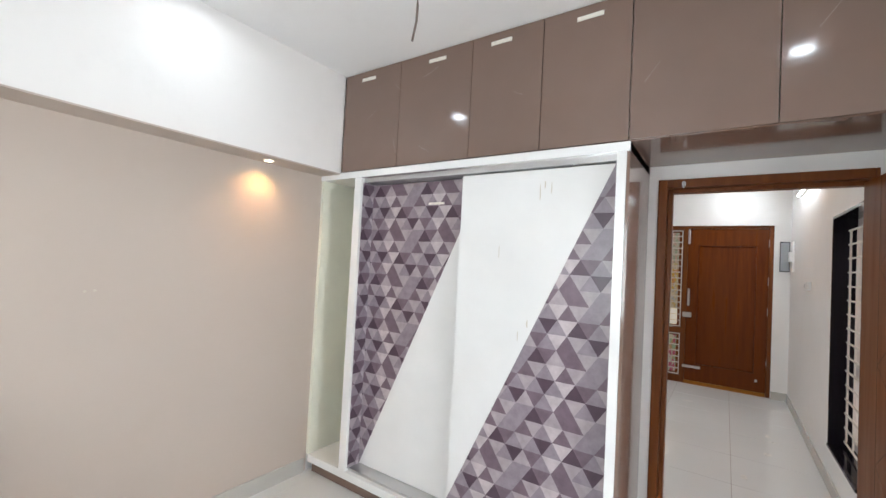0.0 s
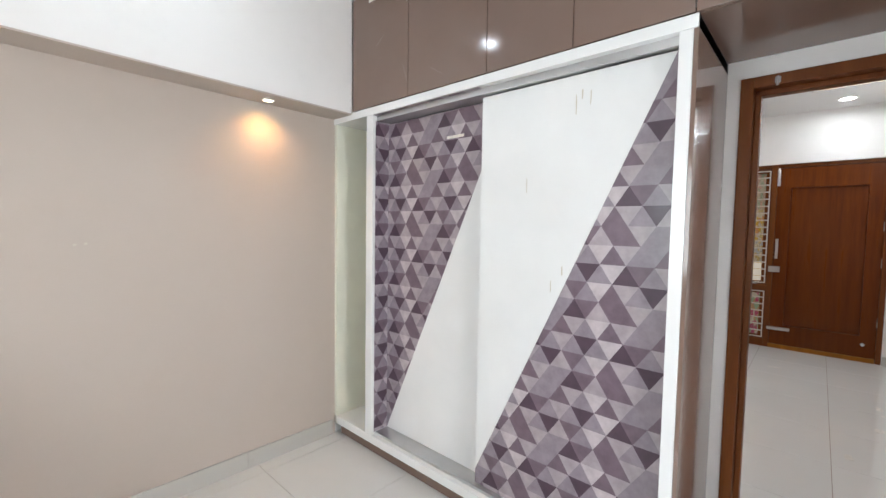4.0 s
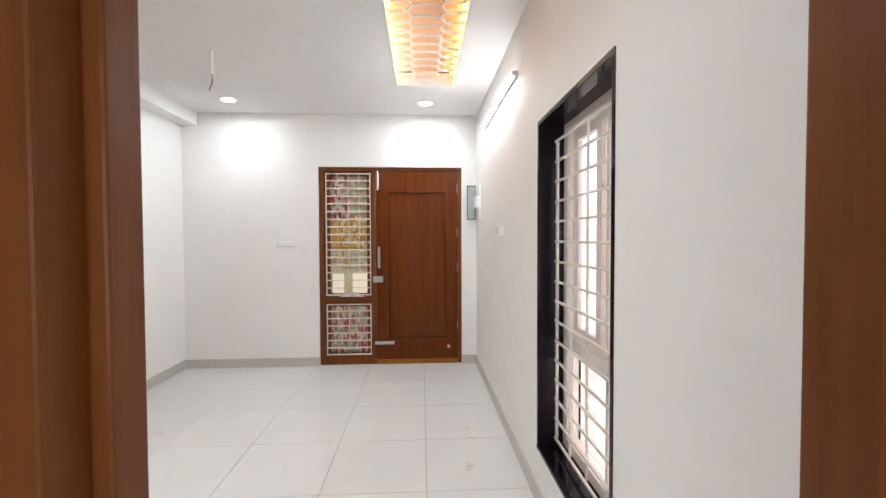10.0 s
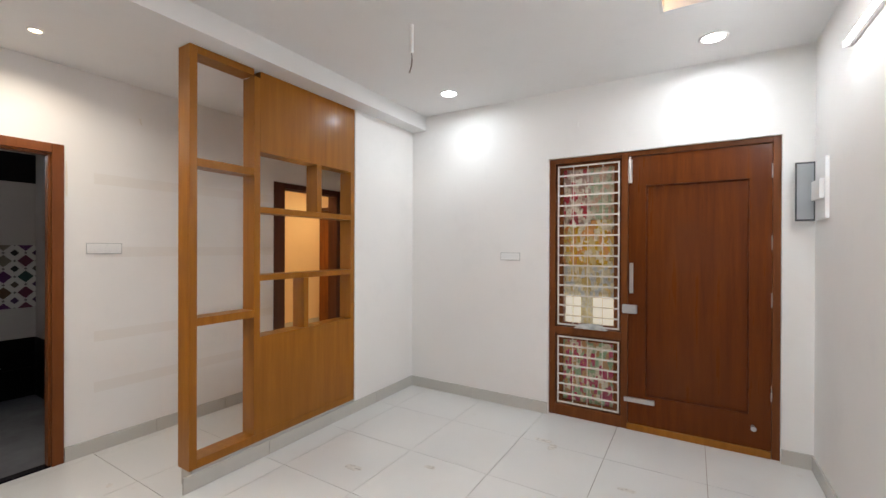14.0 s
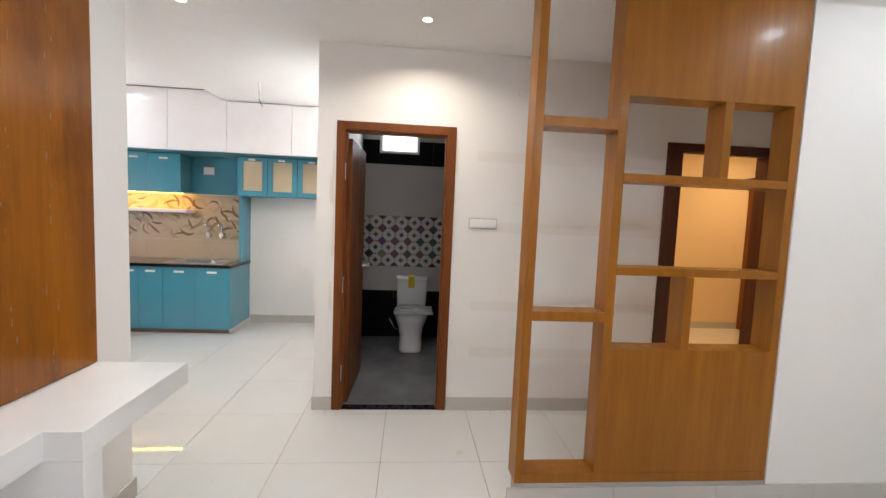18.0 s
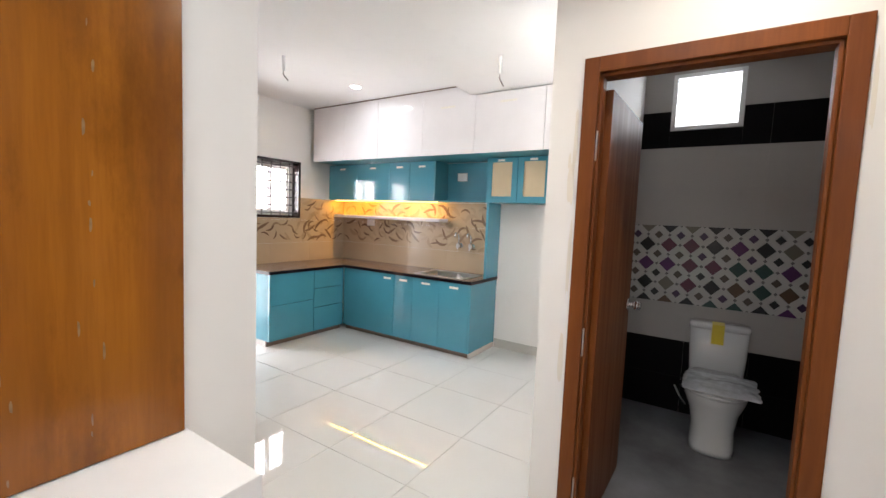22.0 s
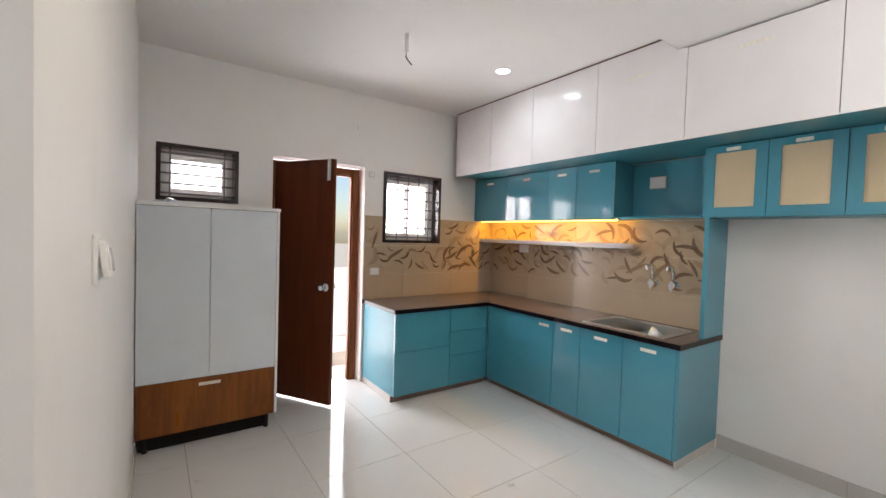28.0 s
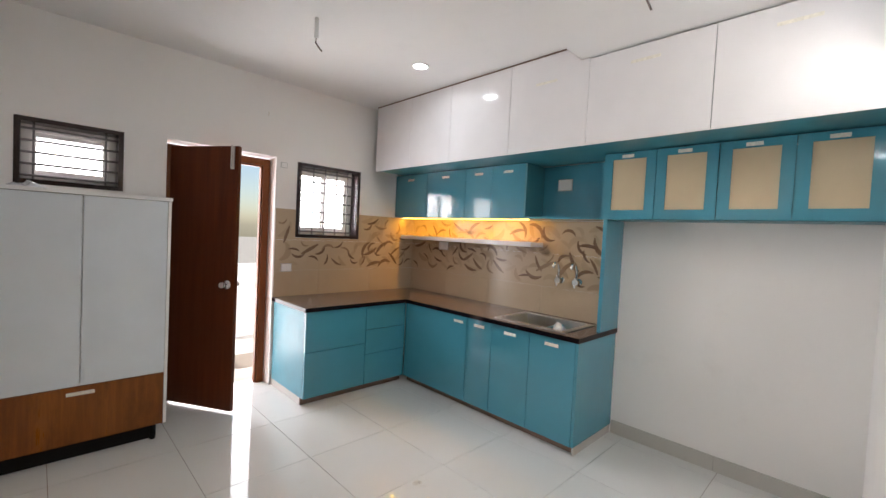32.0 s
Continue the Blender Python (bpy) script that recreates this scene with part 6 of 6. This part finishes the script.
def ring_frame(y0, y1, z0, z1, r, r_top, xa, xb):
    """A door frame in one piece: a rectangle with a rectangular opening."""
    bm = bmesh.new()
    out, inn = [(y0, z0), (y1, z0), (y1, z1), (y0, z1)], [(y0 + r, z0 + r), (y1 - r, z0 + r), (y1 - r, z1 - r_top), (y0 + r, z1 - r_top)]
    v = {(n, x): [bm.verts.new((x, *p_)) for p_ in loop] for n, loop in (("o", out), ("i", inn)) for x in (xa, xb)}
    for k in range(4):
        j = (k + 1) % 4
        for p_, q_ in ((("o", xb), ("i", xb)), (("i", xa), ("o", xa)), (("o", xa), ("o", xb)), (("i", xb), ("i", xa))):
            bm.faces.new((v[p_][k], v[p_][j], v[q_][j], v[q_][k]))
    bmesh.ops.recalc_face_normals(bm, faces=bm.faces)
    return bm


for a, b in ((2.44, 3.146), (3.148, 3.855)):
    g = thing("glass_cabinet", (TX - 0.14, (a + b) / 2, 1.632), "teal wall cabinet with two cream glass doors", "cabinet", "glass cabinets")
    part("body", boxes((XE + 0.01, a, 1.634, TX - 0.019, b, 1.652), (XE + 0.01, a, 1.652, XE + 0.02, b, 2.10), (XE + 0.02, a, 1.652, TX - 0.019, a + 0.016, 2.10), (XE + 0.02, b - 0.016, 1.652, TX - 0.019, b, 2.10)), TEALDARK, g)
    mid = (a + b) / 2
    for c, e in ((a, mid), (mid, b)):
        c, e = c + 0.0018, e - 0.0018
        z0, z1, r_ = 1.638, 2.100, 0.062
        dr = part("door", ring_frame(c, e, z0, z1, r_, 0.047, TX - 0.018, TX), TEAL, g)
        part("pane", boxes((TX - 0.014, c + r_, z0 + r_, TX - 0.008, e - r_, z1 - r_ + 0.015)), FROST, dr, "cream back-painted glass")
        tape_strip(dr, (TX, (c + e) / 2 - 0.05, 2.062), (TX + 0.0012, (c + e) / 2 + 0.03, 2.084))
# White loft cabinets under the ceiling.
UX = -5.31
JY = [0.10, 0.656, 1.196, 1.833, 2.462, 3.172, 3.856]
for k, (a, b) in enumerate(zip(JY, JY[1:])):
    top = KIT_C - 0.012 if k < 4 else LOW_C - 0.012
    top = LOW_C - 0.004 if k == 3 else top
    u = thing("loft_cabinet", (UX - 0.3, (a + b) / 2, 2.105), "gloss white loft cabinet above the teal cabinets", "cabinet", "kitchen loft cabinets")
    part("body", boxes((XE + 0.01, a, 2.108, UX - 0.019, b, 2.124), (XE + 0.01, a, 2.124, XE + 0.02, b, top)), TEALDARK, u, "teal underside")
    if k == 3:
        part("door", prism([(a + 0.002, 2.106), (b - 0.002, 2.106), (b - 0.002, LOW_C - 0.004), (2.395, LOW_C - 0.004), (2.395, KIT_C - 0.012), (a + 0.002, KIT_C - 0.012)], "x", UX - 0.018, UX), GLOSSWHITE, u)
    else:
        part("door", boxes((UX - 0.018, a + 0.002, 2.106, UX, b - 0.002, top), bevel=0.0012), GLOSSWHITE, u)
    if k > 2:
        part("tape", boxes((UX, (a + b) / 2 - 0.09, top - 0.10, UX + 0.001, (a + b) / 2 + 0.08, top - 0.082)), TAPE, u, "strip of old tape")
single("trim_strip", boxes((UX - 0.004, 0.10, 2.098, UX + 0.006, 3.856, 2.1045)), GLOSSWHITE, "thin white strip under the loft cabinets", "trim")
single("top_trim", boxes((UX - 0.006, 0.10, KIT_C - 0.0105, UX + 0.004, 2.39, KIT_C - 0.002)), BROWN, "thin brown strip above the loft cabinets", "trim")
glow = area_lamp("strip_glow", (0, 0, 0), (0, 0, -1), 0.012, 1.7, 7, (1.0, 0.46, 0.025))
glow.matrix_world = pose(TX - 0.092, 0.9, 1.6245, 0, 8, 0)

# Taps over the sink.
for y in (2.00, 2.16):
    tp = thing("tap", (XE + 0.01, y, 1.13), "chrome wall tap with a swan neck spout", "tap", "sink taps")
    part("body", joined(round_bar((XE + 0.009, y, 1.13), (XE + 0.016, y, 1.13), 0.028, 18), round_bar((XE + 0.016, y, 1.13), (XE + 0.07, y, 1.13), 0.018, 14)), CHROME, tp, smooth=True)
    part("spout", tube([(XE + 0.06, y, 1.13), (XE + 0.065, y, 1.22), (XE + 0.08, y, 1.27), (XE + 0.11, y, 1.285), (XE + 0.145, y, 1.27), (XE + 0.155, y, 1.235)], 0.012, 12), CHROME, tp, smooth=True)
    part("handle", joined(round_bar((XE + 0.07, y, 1.13), (XE + 0.085, y, 1.13), 0.026, 16), boxes((XE + 0.082, y - 0.009, 1.085, XE + 0.092, y + 0.009, 1.165), bevel=0.002)), CHROME, tp)
switch_plate("socket", (-4.41, 0.018, 1.085), (0, 1, 0), 0.09, 0.065, 2, "white socket on the leaf-print tiles")
switch_plate("socket", (XE + 0.008, 0.55, 1.345), (1, 0, 0), 0.13, 0.08, 2, "white socket under the floating shelf")
switch_plate("switch_plate", (-4.36, 0.01, 2.03), (0, 1, 0), 0.05, 0.04, 2, "small white socket by the back door")
bx = thing("switch_box", (XK, 2.655, 1.395), "white half fitted switch box hanging from the kitchen wall", "switch")
part("back_box", boxes((XK - 0.008, 2.655, 1.345, XK, 2.735, 1.44), bevel=0.003), PLASTIC, bx)
part("plate", turned(boxes((-0.012, -0.036, -0.036, 0, 0.036, 0.036), bevel=0.003), pose(XK - 0.010, 2.675, 1.388, 4, 8, 0)), PLASTIC, bx, "loose white plate")
for k in range(2):
    part("rocker", turned(boxes((-0.016, -0.03 + 0.031 * k, -0.024, -0.012, -0.002 + 0.031 * k, 0.024), bevel=0.001), pose(XK - 0.010, 2.675, 1.388, 4, 8, 0)), LAMWHITE, bx)

# Storage cupboard in the corner.
cx0, cx1, cy0, cy1 = -3.367, -2.535, 0.03, 0.55
cb = thing("cupboard", ((cx0 + cx1) / 2, (cy0 + cy1) / 2, 0), "grey-white two-door cupboard with a wood drawer under the window", "cupboard")
part("side_panel", boxes((cx0 - 0.018, cy0, 0.105, cx0 - 0.0005, cy1 + 0.002, 1.592), bevel=0.001), LAMWHITE, cb)
part("side_panel", boxes((cx1 - 0.018, cy0, 0.105, cx1, cy1 - 0.019, 1.592), bevel=0.001), LAMWHITE, cb)
part("body", boxes((cx0, cy0, 0.13, cx1 - 0.0185, cy0 + 0.012, 1.592), (cx0, cy0 + 0.012, 0.13, cx1 - 0.0185, cy1 - 0.019, 0.15)), LAMWHITE, cb)
part("top", boxes((cx0 - 0.024, cy0, 1.593, cx1, cy1 + 0.006, 1.616), bevel=0.002), LAMWHITE, cb)
mid = (cx0 + cx1) / 2 + 0.01
part("door", boxes((cx0 + 0.0018, cy1 - 0.018, 0.452, mid - 0.0018, cy1, 1.590), bevel=0.0012), GREYWHITE, cb)
part("door", boxes((mid + 0.0018, cy1 - 0.018, 0.452, cx1 - 0.0018, cy1, 1.590), bevel=0.0012), GREYWHITE, cb)
part("drawer", boxes((cx0 + 0.0018, cy1 - 0.018, 0.104, cx1 - 0.0018, cy1, 0.448), bevel=0.0012), OAKX, cb, "wood-print drawer front")
part("tape", boxes((mid - 0.07, cy1, 0.395, mid + 0.06, cy1 + 0.0012, 0.417)), TAPE, cb, "strip of masking tape")
# Black block stands in for the shade under the drawer.
part("plinth", boxes((cx0 + 0.03, cy0 + 0.02, 0.004, cx1 - 0.02, cy1 - 0.045, 0.129)), LEGSHADE, cb, "black block for the shade under the cupboard")
for a in (cx0 + 0.05, cx1 - 0.05):
    part("leg", round_bar((a, cy1 - 0.035, 0), (a, cy1 - 0.035, 0.118), 0.016, 14), LEGSHADE, cb, "black plastic leg")
single("plastic_bag", cloth(-2.70, 0.30, 1.6165, 0.09, 0.11, 0.04, 6.6, 16, 16), FILM, "small crumpled white plastic bag on the cupboard", "bag", smooth=True)

downlight((-4.875, 1.27, KIT_C), 0.062, False, "round white LED downlight in the kitchen ceiling", "kitchen downlights")
lit((-4.875, 1.27, KIT_C), 2.4, COOL, 0.11, 170)
ceiling_rod(-3.98, 1.31, KIT_C, 0.20, "bare fan hook hanging from the kitchen ceiling")
ceiling_rod(-4.55, 3.08, LOW_C, 0.22, "bare wire loop hanging from the lowered ceiling")

# ---- outside ----
structure("ground", boxes((-60, -60, -0.5, 60, 60, -0.3)), plain("dusty_ground", (0.42, 0.38, 0.33), 0.9), "pale dusty ground outside", "ground")
structure("balcony", boxes((-6.2, -1.9, -0.3, -2.2, -0.23, -0.01)), plain("balcony_tile", (0.6, 0.58, 0.55), 0.4), "pale tiled utility balcony", "balcony")
structure("balcony_wall", boxes((-6.2, -2.0, -0.01, -2.2, -1.9, 0.95)), WHITE, "white balcony parapet", "wall")
# Unseen slab, added to block direct sun at the bedroom's south opening.
structure("sunshade", boxes((-1.7, SOUTH - 1.45, 2.14, 0.3, SOUTH - 0.15, 2.24)), WHITE, "unseen white slab added to keep sun out of the south opening", "sunshade")
structure("neighbour_wall", boxes((3.0, -3, -0.3, 3.2, 9, 6.5)), wall_paint("pink_plaster", (0.64, 0.52, 0.475)), "pinkish plastered wall of the next house", "wall")
structure("porch_wall", boxes((-2.5, 9.5, -0.3, 2.5, 9.6, 3.2)), WHITE, "white wall of the entrance porch", "wall")

# Dried smears on the floor tiles.
for k, (x, y, rx, ry) in enumerate([(0.52, 5.78, 0.02, 0.05), (0.55, 5.62, 0.03, 0.02), (0.487, 5.25, 0.03, 0.04), (-0.83, 6.87, 0.07, 0.025), (-0.74, 6.80, 0.03, 0.05), (-1.78, 5.83, 0.06, 0.03), (-1.35, 6.1, 0.04, 0.02), (-0.2, 6.5, 0.05, 0.02), (-4.36, 2.03, 0.03, 0.02), (-2.84, 1.03, 0.015, 0.015), (0.3, 4.6, 0.02, 0.05), (-2.9, 4.9, 0.02, 0.02)]):
    single("floor_stain", blot(x, y, rx, ry, lambda p: (p[0], p[1], 0.0005), 16, 50 + k), STAIN, "faint brown dried smear on the floor tiles", "stain", "floor smears")

# ---- floor tiles, laid last ----
ROW = GY + 7 * PITCH
tile_room(-6.1, -0.22, XB, GY)
tile_room(XB, SOUTH, XR, GY)
tile_room(-6.1, GY, XR, ROW, (XT, TY0, XW - 0.02, TY1))
tile_room(-6.1, ROW, XW - 0.11, 10.6)
